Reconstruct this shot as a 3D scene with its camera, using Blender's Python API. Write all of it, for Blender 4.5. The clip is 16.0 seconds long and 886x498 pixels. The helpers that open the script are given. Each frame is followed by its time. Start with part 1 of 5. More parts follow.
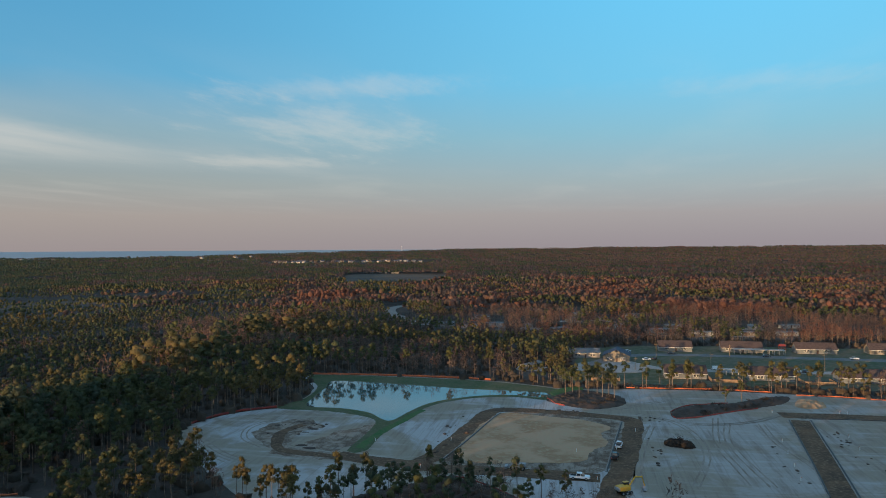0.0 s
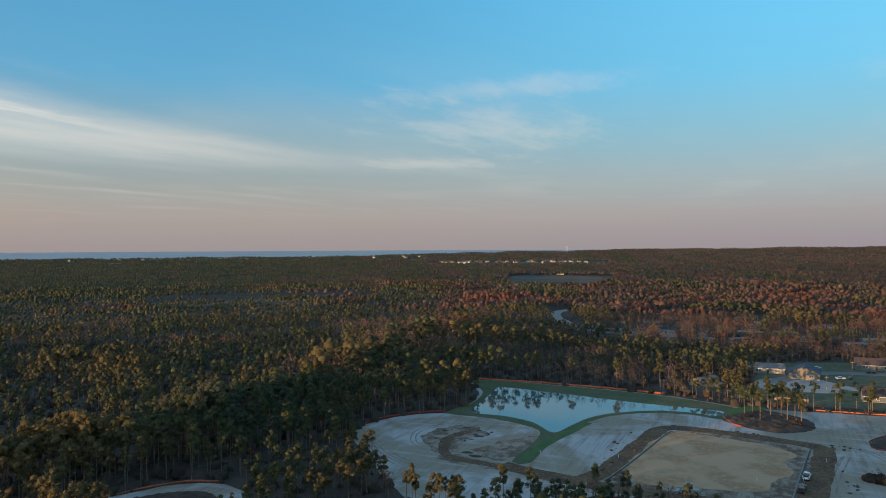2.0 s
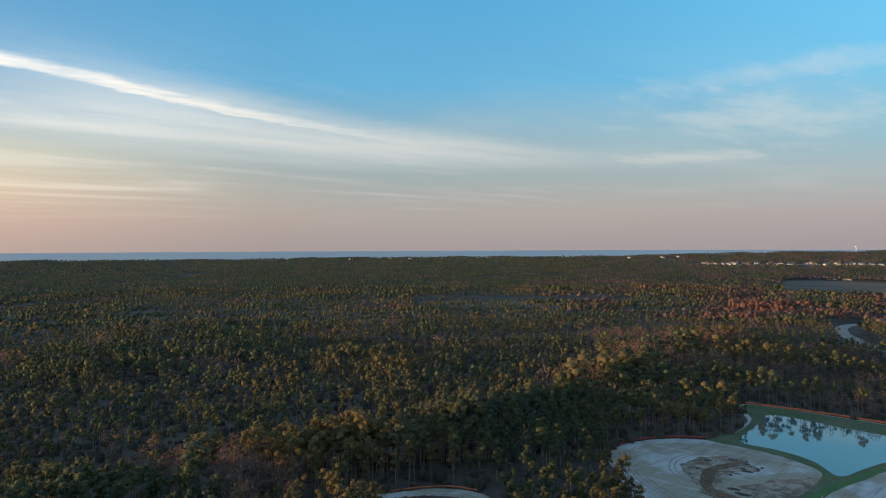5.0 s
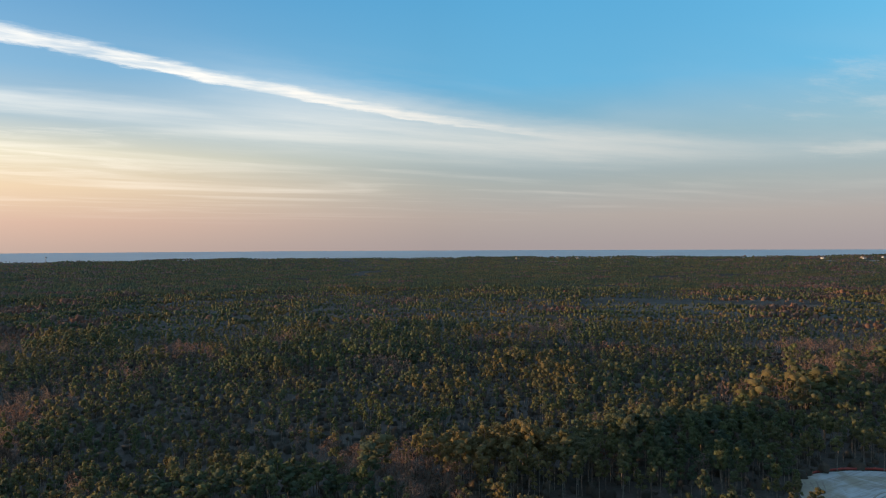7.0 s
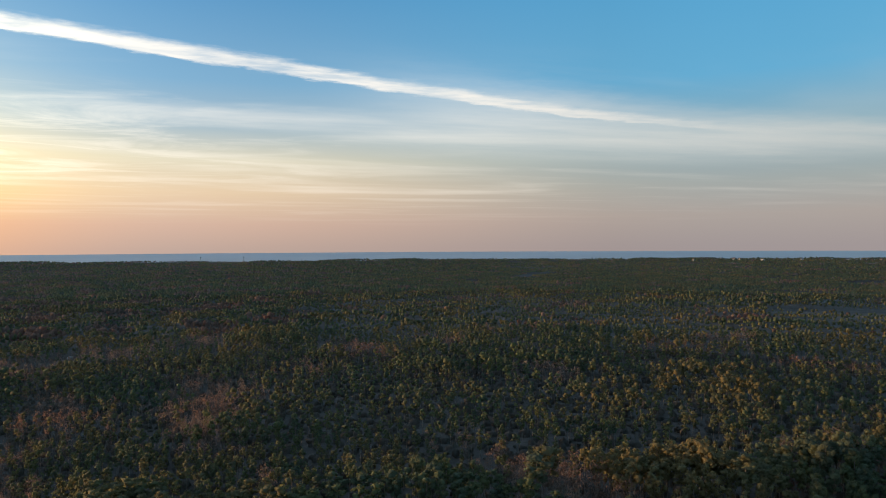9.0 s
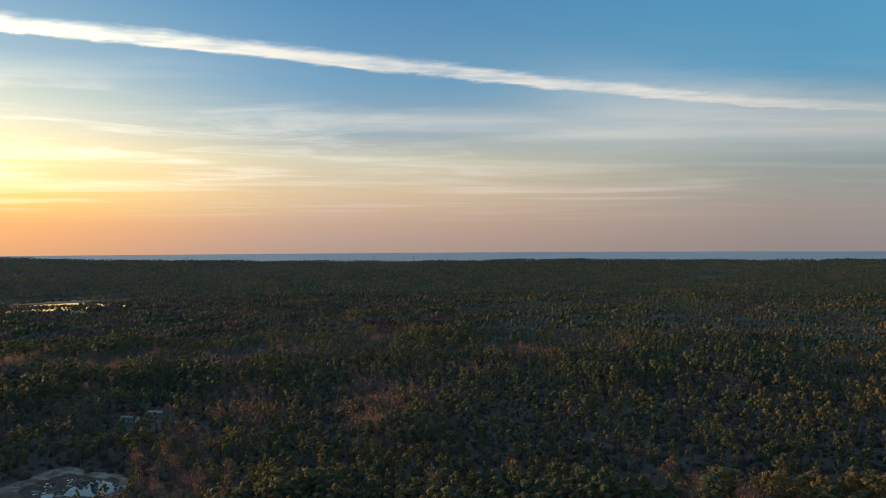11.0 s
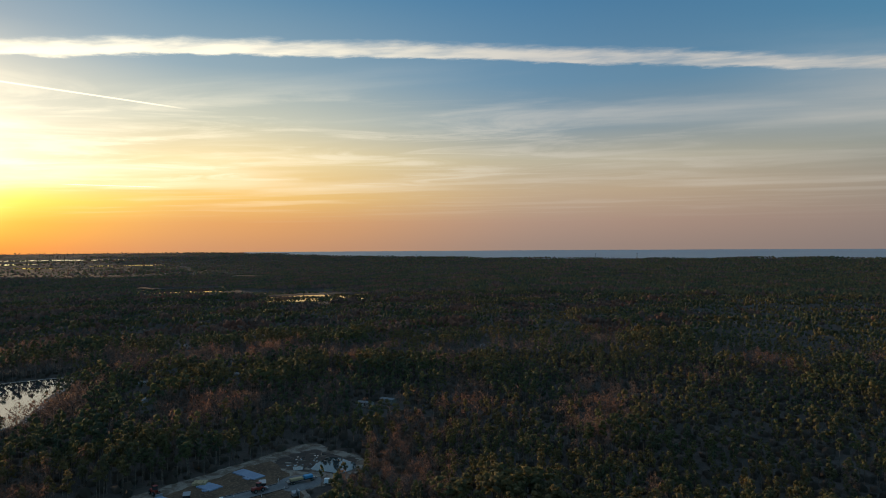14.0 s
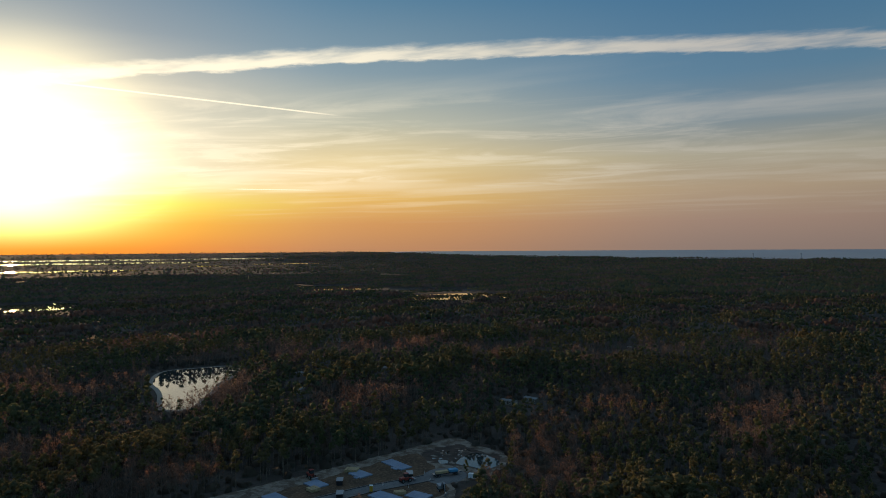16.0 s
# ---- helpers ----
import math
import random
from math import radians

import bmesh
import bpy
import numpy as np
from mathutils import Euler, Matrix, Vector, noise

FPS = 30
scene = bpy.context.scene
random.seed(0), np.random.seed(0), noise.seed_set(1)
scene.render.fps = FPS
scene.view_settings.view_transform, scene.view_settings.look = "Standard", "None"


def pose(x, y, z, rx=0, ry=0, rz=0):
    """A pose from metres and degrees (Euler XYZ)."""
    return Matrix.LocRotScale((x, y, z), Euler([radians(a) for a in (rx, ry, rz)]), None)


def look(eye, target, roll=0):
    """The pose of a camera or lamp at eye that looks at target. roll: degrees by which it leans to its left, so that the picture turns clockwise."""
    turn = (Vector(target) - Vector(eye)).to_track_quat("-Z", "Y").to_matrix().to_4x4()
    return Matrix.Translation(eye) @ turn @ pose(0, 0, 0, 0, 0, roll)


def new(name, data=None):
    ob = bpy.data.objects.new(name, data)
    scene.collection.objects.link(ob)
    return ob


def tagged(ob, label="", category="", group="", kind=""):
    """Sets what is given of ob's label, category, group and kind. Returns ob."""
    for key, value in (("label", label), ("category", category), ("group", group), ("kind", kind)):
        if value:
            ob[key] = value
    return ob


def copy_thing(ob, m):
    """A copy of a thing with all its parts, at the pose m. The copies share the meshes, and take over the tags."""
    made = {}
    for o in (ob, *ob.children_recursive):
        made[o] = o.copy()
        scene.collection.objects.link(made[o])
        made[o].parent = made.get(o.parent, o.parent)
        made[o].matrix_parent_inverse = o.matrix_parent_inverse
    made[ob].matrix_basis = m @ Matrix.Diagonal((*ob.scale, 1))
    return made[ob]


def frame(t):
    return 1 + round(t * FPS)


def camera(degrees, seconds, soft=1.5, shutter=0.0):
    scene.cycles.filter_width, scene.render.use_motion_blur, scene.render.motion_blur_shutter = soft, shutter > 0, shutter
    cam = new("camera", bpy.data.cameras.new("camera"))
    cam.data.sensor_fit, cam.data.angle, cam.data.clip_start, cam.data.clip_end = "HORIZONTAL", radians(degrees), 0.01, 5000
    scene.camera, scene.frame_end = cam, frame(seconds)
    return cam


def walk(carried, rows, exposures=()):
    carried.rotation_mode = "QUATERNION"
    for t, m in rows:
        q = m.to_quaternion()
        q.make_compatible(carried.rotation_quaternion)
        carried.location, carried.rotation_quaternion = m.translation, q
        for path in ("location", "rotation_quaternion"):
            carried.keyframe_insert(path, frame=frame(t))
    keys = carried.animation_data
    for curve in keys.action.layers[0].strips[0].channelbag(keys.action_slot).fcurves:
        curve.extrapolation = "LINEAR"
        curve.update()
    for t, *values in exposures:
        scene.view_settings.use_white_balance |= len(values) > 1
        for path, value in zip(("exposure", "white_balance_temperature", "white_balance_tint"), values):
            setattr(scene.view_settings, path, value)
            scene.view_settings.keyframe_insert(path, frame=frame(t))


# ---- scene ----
# ---------- camera ----------
cam = camera(64.73, 16.0, soft=1.0)
# seconds, x, y, z, yaw, pitch, lean
ROWS = [
    (0.0, 0.00, 0.00, 68.00, 10.93, -0.24, 0.49),
    (0.5, 0.07, -0.21, 69.02, 14.27, -0.22, 0.49),
    (1.0, 0.12, -0.41, 70.10, 17.63, -0.20, 0.48),
    (1.5, 0.16, -0.58, 71.22, 20.98, -0.19, 0.48),
    (2.0, 0.18, -0.72, 72.36, 24.36, -0.18, 0.48),
    (2.5, 0.18, -0.84, 73.53, 27.75, -0.17, 0.47),
    (3.0, 0.17, -0.93, 74.71, 31.15, -0.17, 0.47),
    (3.5, 0.14, -0.99, 75.89, 34.56, -0.17, 0.47),
    (4.0, 0.09, -1.02, 77.07, 37.99, -0.15, 0.46),
    (6.5, -0.36, -0.76, 82.58, 55.11, -0.16, 0.45),
    (7.0, -0.49, -0.63, 83.57, 58.48, -0.16, 0.44),
    (7.5, -0.63, -0.49, 84.51, 61.94, -0.15, 0.44),
    (8.0, -0.77, -0.32, 85.38, 65.35, -0.12, 0.44),
    (8.5, -0.92, -0.14, 86.20, 68.75, -0.07, 0.43),
    (9.0, -1.08, 0.04, 86.95, 72.17, -0.05, 0.43),
    (11.5, -1.84, 0.97, 89.64, 88.81, 0.00, 0.41),
    (12.0, -1.97, 1.12, 89.96, 91.78, -0.03, 0.41),
    (12.5, -2.08, 1.24, 90.19, 94.76, -0.07, 0.41),
    (13.0, -2.18, 1.32, 90.35, 97.72, -0.11, 0.40),
    (13.5, -2.26, 1.37, 90.43, 100.69, -0.12, 0.40),
    (14.0, -2.31, 1.36, 90.43, 103.63, -0.14, 0.40),
    (14.5, -2.34, 1.29, 90.36, 106.57, -0.15, 0.40),
    (15.0, -2.33, 1.16, 90.22, 109.48, -0.14, 0.39),
    (15.5, -2.29, 0.95, 90.00, 112.39, -0.12, 0.39),
    (16.0, -2.20, 0.66, 89.72, 115.24, -0.09, 0.39),
]
EXPOSURES = [(0.0, -0.08), (4.0, 0.08), (7.0, 0.14), (9.0, 0.0), (11.5, -0.36), (12.5, -0.5), (14.0, -0.75), (16.0, -1.05)]
walk(cam, [(t, pose(x, y, z, 90 + pitch, lean, yaw)) for t, x, y, z, yaw, pitch, lean in ROWS], EXPOSURES)

# ---------- light ----------
SUN_YAW, SUN_EL = 147.0, 3.7
SUN_STRENGTH = 6.5
SUN_XY = Vector((-math.sin(radians(SUN_YAW)), math.cos(radians(SUN_YAW)), 0))


def lin(r, g, b):
    """Linear colour from display values of 0 to 255."""
    return tuple(((c / 255 + 0.055) / 1.055) ** 2.4 if c > 10 else c / 255 / 12.92 for c in (r, g, b)) + (1.0,)


sun_data = bpy.data.lights.new("sun", "SUN")
sun_data.energy, sun_data.angle, sun_data.color = SUN_STRENGTH, radians(0.6), (1.0, 0.62, 0.31)
sun = new("sun", sun_data)
sun_dir = SUN_XY * math.cos(radians(SUN_EL)) + Vector((0, 0, math.sin(radians(SUN_EL))))
sun.matrix_world = look(sun_dir * 400, (0, 0, 0))


class Nodes:
    """Short calls for building a node tree."""

    def __init__(self, tree):
        self.tree = tree
        tree.nodes.clear()

    def add(self, kind, **settings):
        n = self.tree.nodes.new(kind)
        for k, v in settings.items():
            setattr(n, k, v)
        return n

    def put(self, socket, value):
        if isinstance(value, bpy.types.NodeSocket):
            self.tree.links.new(value, socket)
        else:
            socket.default_value = value

    def math(self, op, a, b=0.0, c=0.0, clamp=False):
        n = self.add("ShaderNodeMath", operation=op, use_clamp=clamp)
        for s, v in zip(n.inputs, (a, b, c)):
            self.put(s, v)
        return n.outputs[0]

    def vec(self, op, a, b=(0, 0, 0)):
        n = self.add("ShaderNodeVectorMath", operation=op)
        self.put(n.inputs[0], a)
        self.put(n.inputs[1], b)
        return n.outputs["Value"] if op in ("DOT_PRODUCT", "LENGTH", "DISTANCE") else n.outputs[0]

    def step(self, v, lo, hi, a=0.0, b=1.0):
        n = self.add("ShaderNodeMapRange", interpolation_type="SMOOTHSTEP")
        for s, w in zip(n.inputs, (v, lo, hi, a, b)):
            self.put(s, w)
        return n.outputs[0]

    def mix(self, fac, a, b, blend="MIX"):
        n = self.add("ShaderNodeMix", data_type="RGBA", blend_type=blend)
        self.put(n.inputs[0], fac)
        self.put(n.inputs[6], a)
        self.put(n.inputs[7], b)
        return n.outputs[2]

    def ramp(self, fac, stops, mode="LINEAR"):
        n = self.add("ShaderNodeValToRGB")
        n.color_ramp.interpolation = mode
        while len(n.color_ramp.elements) < len(stops):
            n.color_ramp.elements.new(0.5)
        for e, (p, c) in zip(n.color_ramp.elements, stops):
            e.position, e.color = p, c
        self.put(n.inputs[0], fac)
        return n.outputs[0]

    def noise(self, vector, scale, detail=4.0, rough=0.55, distortion=0.0):
        n = self.add("ShaderNodeTexNoise")
        self.put(n.inputs["Vector"], vector)
        for k, v in (("Scale", scale), ("Detail", detail), ("Roughness", rough), ("Distortion", distortion)):
            n.inputs[k].default_value = v
        return n.outputs[0]

    def mapping(self, vector, scale=(1, 1, 1), turn=0.0, shift=(0, 0, 0)):
        n = self.add("ShaderNodeMapping")
        self.put(n.inputs[0], vector)
        n.inputs["Scale"].default_value, n.inputs["Location"].default_value = scale, shift
        n.inputs["Rotation"].default_value = (0, 0, radians(turn))
        return n.outputs[0]


world = bpy.data.worlds.new("world")
scene.world = world
world.use_nodes = True
N = Nodes(world.node_tree)
way = N.add("ShaderNodeTexCoord").outputs["Generated"]
xyz = N.add("ShaderNodeSeparateXYZ")
N.put(xyz.inputs[0], way)
wx, wy, wz = xyz.outputs
el = N.math("MULTIPLY", N.math("ARCSINE", wz), 57.2958)
flat = N.vec("NORMALIZE", N.vec("MULTIPLY", way, (1, 1, 0)))
off = N.math("MULTIPLY", N.math("ARCCOSINE", N.vec("DOT_PRODUCT", flat, tuple(SUN_XY))), 57.2958)
up = N.math("DIVIDE", el, 40.0, clamp=True)


def band(*rows):
    return N.ramp(up, [(e / 40, lin(*c)) for e, c in rows + ((38, (124, 158, 192)),)])


# the sky by height, at five bearings from the sun
away = band((0, (156, 148, 154)), (2.5, (164, 160, 164)), (5, (160, 178, 186)), (8.8, (136, 192, 214)), (13, (116, 202, 240)), (20, (108, 206, 252)), (24, (104, 200, 246)))
side = band((0, (160, 150, 150)), (2.5, (168, 159, 155)), (5, (158, 165, 165)), (8.8, (134, 168, 183)), (13, (96, 168, 207)), (20, (82, 160, 205)), (24, (84, 158, 203)))
slant = band((0, (168, 146, 136)), (2, (184, 155, 140)), (4.5, (202, 178, 150)), (7, (196, 188, 166)), (9.5, (146, 164, 174)), (13, (108, 150, 180)), (20, (74, 130, 172)))
close = band((0, (205, 149, 108)), (2, (222, 160, 102)), (4, (244, 196, 110)), (7, (246, 222, 165)), (10, (205, 205, 185)), (14, (140, 166, 180)), (20, (85, 135, 168)))
glare = band((0, (255, 150, 50)), (2, (255, 190, 40)), (3.5, (255, 250, 90)), (6, (255, 255, 235)), (12, (225, 222, 205)), (16, (150, 168, 180)), (22, (90, 135, 165)))
sky = N.mix(N.step(off, 100, 165), side, away)
sky = N.mix(N.step(off, 100, 55), sky, slant)
sky = N.mix(N.step(off, 55, 25), sky, close)
sky = N.mix(N.step(off, 26, 3), sky, glare)
gain = N.add("ShaderNodeMapRange")
for socket, value in zip(gain.inputs, (off, 88.0, 20.0, 1.0, 1.72)):
    N.put(socket, value)
sky = N.vec("SCALE", sky)
sky.node.inputs["Scale"].default_value = 1.0
N.tree.links.new(gain.outputs[0], sky.node.inputs["Scale"])

# thin high cloud, on a flat layer overhead
high = N.math("MAXIMUM", wz, 0.03)
comb = N.add("ShaderNodeCombineXYZ")
N.put(comb.inputs[0], N.math("DIVIDE", wx, high))
N.put(comb.inputs[1], N.math("DIVIDE", wy, high))
layer = comb.outputs[0]
px, py = N.math("DIVIDE", wx, high), N.math("DIVIDE", wy, high)
lit = N.mix(N.step(off, 110, 60), lin(222, 216, 208), (1.15, 1.06, 0.94, 1))
lit = N.mix(N.step(off, 60, 10), lit, (2.6, 2.3, 1.7, 1))
veil = N.noise(N.mapping(layer, (0.42, 0.2, 1), 20), 1.0, 5, 0.5, 0.4)
veil = N.math("MULTIPLY", N.step(veil, 0.48, 0.72), N.step(el, 1.5, 5.5))
veil = N.math("MULTIPLY", veil, N.step(el, 17, 10))
sky = N.mix(N.math("MULTIPLY", veil, N.step(off, 130, 60, 0.12, 0.35)), sky, lit)
streaks = N.noise(N.mapping(layer, (0.9, 0.28, 1), -30), 1.0, 5, 0.55, 0.3)
streaks = N.math("MULTIPLY", N.step(streaks, 0.5, 0.75), N.math("MULTIPLY", N.step(el, 2, 4), N.step(el, 17, 11)))
sky = N.mix(N.math("MULTIPLY", streaks, N.step(off, 130, 50, 0.06, 0.15)), sky, lit)

# rippled cloud towards the sun
ripple = N.noise(N.mapping(layer, (0.9, 0.5, 1), 60), 1.0, 7, 0.62, 0.8)
ripple = N.math("MULTIPLY", N.step(ripple, 0.46, 0.66), N.math("MULTIPLY", N.step(el, 3.5, 6.5), N.step(el, 14, 9)))
sky = N.mix(N.math("MULTIPLY", ripple, N.step(off, 85, 35, 0.0, 0.4)), sky, lit)


def poly(v, *c):
    out = c[0]
    for k in c[1:]:
        out = N.math("MULTIPLY_ADD", out, v, k)
    return out


# the long band of an old vapour trail
wob = N.math("MULTIPLY", N.math("SUBTRACT", N.noise(layer, 1.3, 2), 0.5), 0.16)
fray = N.math("MULTIPLY", N.math("SUBTRACT", N.noise(N.mapping(layer, (1, 0.6, 1)), 7.0, 5, 0.62), 0.5), 0.26)
across = N.math("SUBTRACT", px, N.math("ADD", poly(py, 0.0062, 0.004, -0.3736, -3.83), N.math("ADD", wob, fray)))
trail = N.math("MULTIPLY", N.step(across, -0.15, -0.06), N.step(across, 0.25, 0.04))
trail = N.math("MULTIPLY", trail, N.math("MULTIPLY", N.step(py, 5.5, 1.5), N.step(py, -9.0, -6.0)))
body = N.step(N.noise(N.mapping(layer, (2.2, 0.9, 1)), 2.2, 5), 0.25, 0.62)
trail = N.math("MULTIPLY", trail, N.math("MULTIPLY_ADD", body, 0.52, 0.28))
sky = N.mix(trail, sky, lit)
# soft cloud under and around its far end
spread = N.math("MULTIPLY", N.step(across, -3.2, -0.3), N.step(across, 0.9, 0.0))
spread = N.math("MULTIPLY", spread, N.math("MULTIPLY", N.step(py, 0.3, 2.4), N.step(py, 9.5, 4.5)))
spread = N.math("MULTIPLY", spread, N.math("MULTIPLY_ADD", N.noise(N.mapping(layer, (1.2, 0.35, 1)), 1.0, 6, 0.6), 0.8, 0.0))
sky = N.mix(spread, sky, lit)


def puff(cx, cy, sx, sy, turn, amount, base):
    """One soft wisp of cloud, about a place on the layer."""
    local = N.mapping(N.vec("SUBTRACT", layer, (cx, cy, 0)), (1 / sx, 1 / sy, 1), turn)
    dist = N.math("ADD", N.vec("LENGTH", local), N.math("MULTIPLY", N.math("SUBTRACT", N.noise(N.mapping(layer, (1.9, 0.75, 1), 35), 1.1, 8, 0.66), 0.5), 3.4))
    return N.mix(N.math("MULTIPLY", N.step(dist, 1.2, -0.2), amount), base, lit)


sky = puff(-2.1, 5.7, 0.9, 1.4, 0, 0.34, sky)
sky = puff(-3.6, 7.6, 1.3, 0.8, 30, 0.3, sky)
sky = puff(-1.5, 4.2, 1.0, 0.35, -20, 0.28, sky)
sky = puff(1.2, 4.6, 1.1, 0.35, 10, 0.16, sky)
# two short fresh trails near the sun
for ax, ay, bx, by, half in ((-2.87, -3.81, -4.49, -2.91, 0.035), (-9.05, -8.04, -9.91, -7.01, 0.1)):
    along = Vector((bx - ax, by - ay, 0))
    long = along.length
    along.normalize()
    rel = N.vec("SUBTRACT", layer, (ax, ay, 0))
    u = N.vec("DOT_PRODUCT", rel, tuple(along))
    v = N.math("ABSOLUTE", N.vec("DOT_PRODUCT", rel, (-along.y, along.x, 0)))
    m = N.math("MULTIPLY", N.step(v, half, half * 0.3), N.math("MULTIPLY", N.step(u, -0.2, 0.1), N.step(u, long, long * 0.8)))
    sky = N.mix(N.math("MULTIPLY", m, 0.8), sky, lit)

# the veiled sun itself
sun_gap = N.math("MULTIPLY", N.math("ARCCOSINE", N.vec("DOT_PRODUCT", way, tuple((SUN_XY * math.cos(radians(5.2)) + Vector((0, 0, math.sin(radians(5.2))))).normalized()))), 57.2958)
glow = N.math("POWER", N.step(sun_gap, 17, 0), 2.4)
glow = N.math("MULTIPLY", glow, N.step(el, -0.3, 3.4))
glow_c = N.vec("MULTIPLY", glow, (5.2, 4.3, 2.0))
nish = N.add("ShaderNodeTexSky", sky_type="NISHITA", sun_disc=False, sun_elevation=radians(SUN_EL), sun_rotation=radians(-SUN_YAW), air_density=1.0, dust_density=2.0, ozone_density=1.5)
sky = N.vec("ADD", N.vec("ADD", sky, glow_c), N.vec("MULTIPLY", nish.outputs[0], (0.02, 0.02, 0.02)))
back = N.add("ShaderNodeBackground")
N.put(back.inputs[0], sky)
back.inputs[1].default_value = 1.0
out = N.add("ShaderNodeOutputWorld")
world.node_tree.links.new(back.outputs[0], out.inputs[0])


# ---------- materials ----------
def material(name, build, rough=0.9, metal=0.0, bump=None, spec=0.3, through_light=0.0):
    """build(nodes, place) gives the colour; bump(nodes, place) gives (height, metres)."""
    m = bpy.data.materials.new(name)
    m.use_nodes = True
    n = Nodes(m.node_tree)
    place = n.add("ShaderNodeNewGeometry").outputs["Position"]
    p = n.add("ShaderNodeBsdfPrincipled")
    n.put(p.inputs["Base Color"], build(n, place))
    n.put(p.inputs["Roughness"], rough(n, place) if callable(rough) else rough)
    p.inputs["Metallic"].default_value, p.inputs["Specular IOR Level"].default_value = metal, spec
    if bump:
        height, depth = bump(n, place)
        b = n.add("ShaderNodeBump")
        n.put(b.inputs["Height"], height)
        b.inputs["Distance"].default_value, b.inputs["Strength"].default_value = depth, 1.0
        n.put(p.inputs["Normal"], b.outputs[0])
    surface = p.outputs[0]
    if through_light:
        # thin leaves let some light through
        tr, mx = n.add("ShaderNodeBsdfTranslucent"), n.add("ShaderNodeMixShader")
        n.put(tr.inputs[0], p.inputs["Base Color"].links[0].from_socket)
        mx.inputs[0].default_value = through_light
        n.tree.links.new(surface, mx.inputs[1])
        n.tree.links.new(tr.outputs[0], mx.inputs[2])
        surface = mx.outputs[0]
    n.tree.links.new(surface, n.add("ShaderNodeOutputMaterial").inputs[0])
    return m


def mottled(a, b, scale, detail=5, third=None, lo=0.35, hi=0.65):
    """A colour that drifts between two (or three) tones, coarse and fine."""
    def build(n, place):
        c = n.mix(n.step(n.noise(place, scale, detail, 0.6), lo, hi), a, b)
        if third:
            c = n.mix(n.step(n.noise(place, scale * 7.3, 4, 0.6), 0.45, 0.75), c, third)
        return c
    return build


def painted(r, g, b, wear=0.12):
    """Paint with faint dirt."""
    def build(n, place):
        return n.mix(n.math("MULTIPLY", n.step(n.noise(place, 1.7, 5), 0.4, 0.8), wear), (r, g, b, 1), (0.16, 0.13, 0.1, 1))
    return build


def leafy(dark, pale, warm):
    """Foliage: each tree has its own tint, each spray differs a little."""
    def build(n, place):
        tint = n.add("ShaderNodeAttribute", attribute_name="tint").outputs["Fac"]
        own = n.add("ShaderNodeObjectInfo").outputs["Random"]
        spray = n.add("ShaderNodeNewGeometry").outputs["Random Per Island"]
        c = n.mix(n.math("FRACT", n.math("ADD", tint, own)), dark, pale)
        c = n.mix(n.step(n.noise(place, 0.013, 3), 0.42, 0.66), c, warm)
        return n.mix(1.0, c, n.ramp(spray, [(0, (0.72, 0.72, 0.72, 1)), (1, (1.25, 1.25, 1.25, 1))]), "MULTIPLY")
    return build


def C(r, g, b):
    return (r, g, b, 1.0)


M = {}
def tufted(n, p):
    """Relief of needle tufts, coarse and fine."""
    return n.math("ADD", n.noise(p, 1.1, 3, 0.6), n.math("MULTIPLY", n.noise(p, 4.5, 2), 0.3)), 0.6


M["needles"] = material("pine_needles", leafy(C(0.076, 0.096, 0.062), C(0.13, 0.136, 0.052), C(0.18, 0.136, 0.056)), 0.75, bump=tufted, through_light=0.5)
M["twigs"] = material("bare_twigs", leafy(C(0.14, 0.1, 0.083), C(0.21, 0.145, 0.112), C(0.22, 0.122, 0.086)), 0.9, bump=tufted, through_light=0.5)
M["red_leaves"] = material("russet_leaves", leafy(C(0.22, 0.1, 0.07), C(0.28, 0.145, 0.1), C(0.25, 0.105, 0.065)), 0.8, bump=tufted, through_light=0.5)
M["shrub"] = material("shrub_leaves", leafy(C(0.075, 0.064, 0.05), C(0.12, 0.092, 0.072), C(0.12, 0.088, 0.062)), 0.85, bump=tufted, through_light=0.4)
M["bark"] = material("pine_bark", mottled(C(0.13, 0.095, 0.07), C(0.24, 0.18, 0.14), 1.4, 4), 0.95)
M["floor"] = material("forest_floor", mottled(C(0.05, 0.038, 0.03), C(0.09, 0.066, 0.052), 0.05, 6, C(0.042, 0.04, 0.027)), 0.95,
                      bump=lambda n, p: (n.noise(p, 0.5, 5), 0.4))


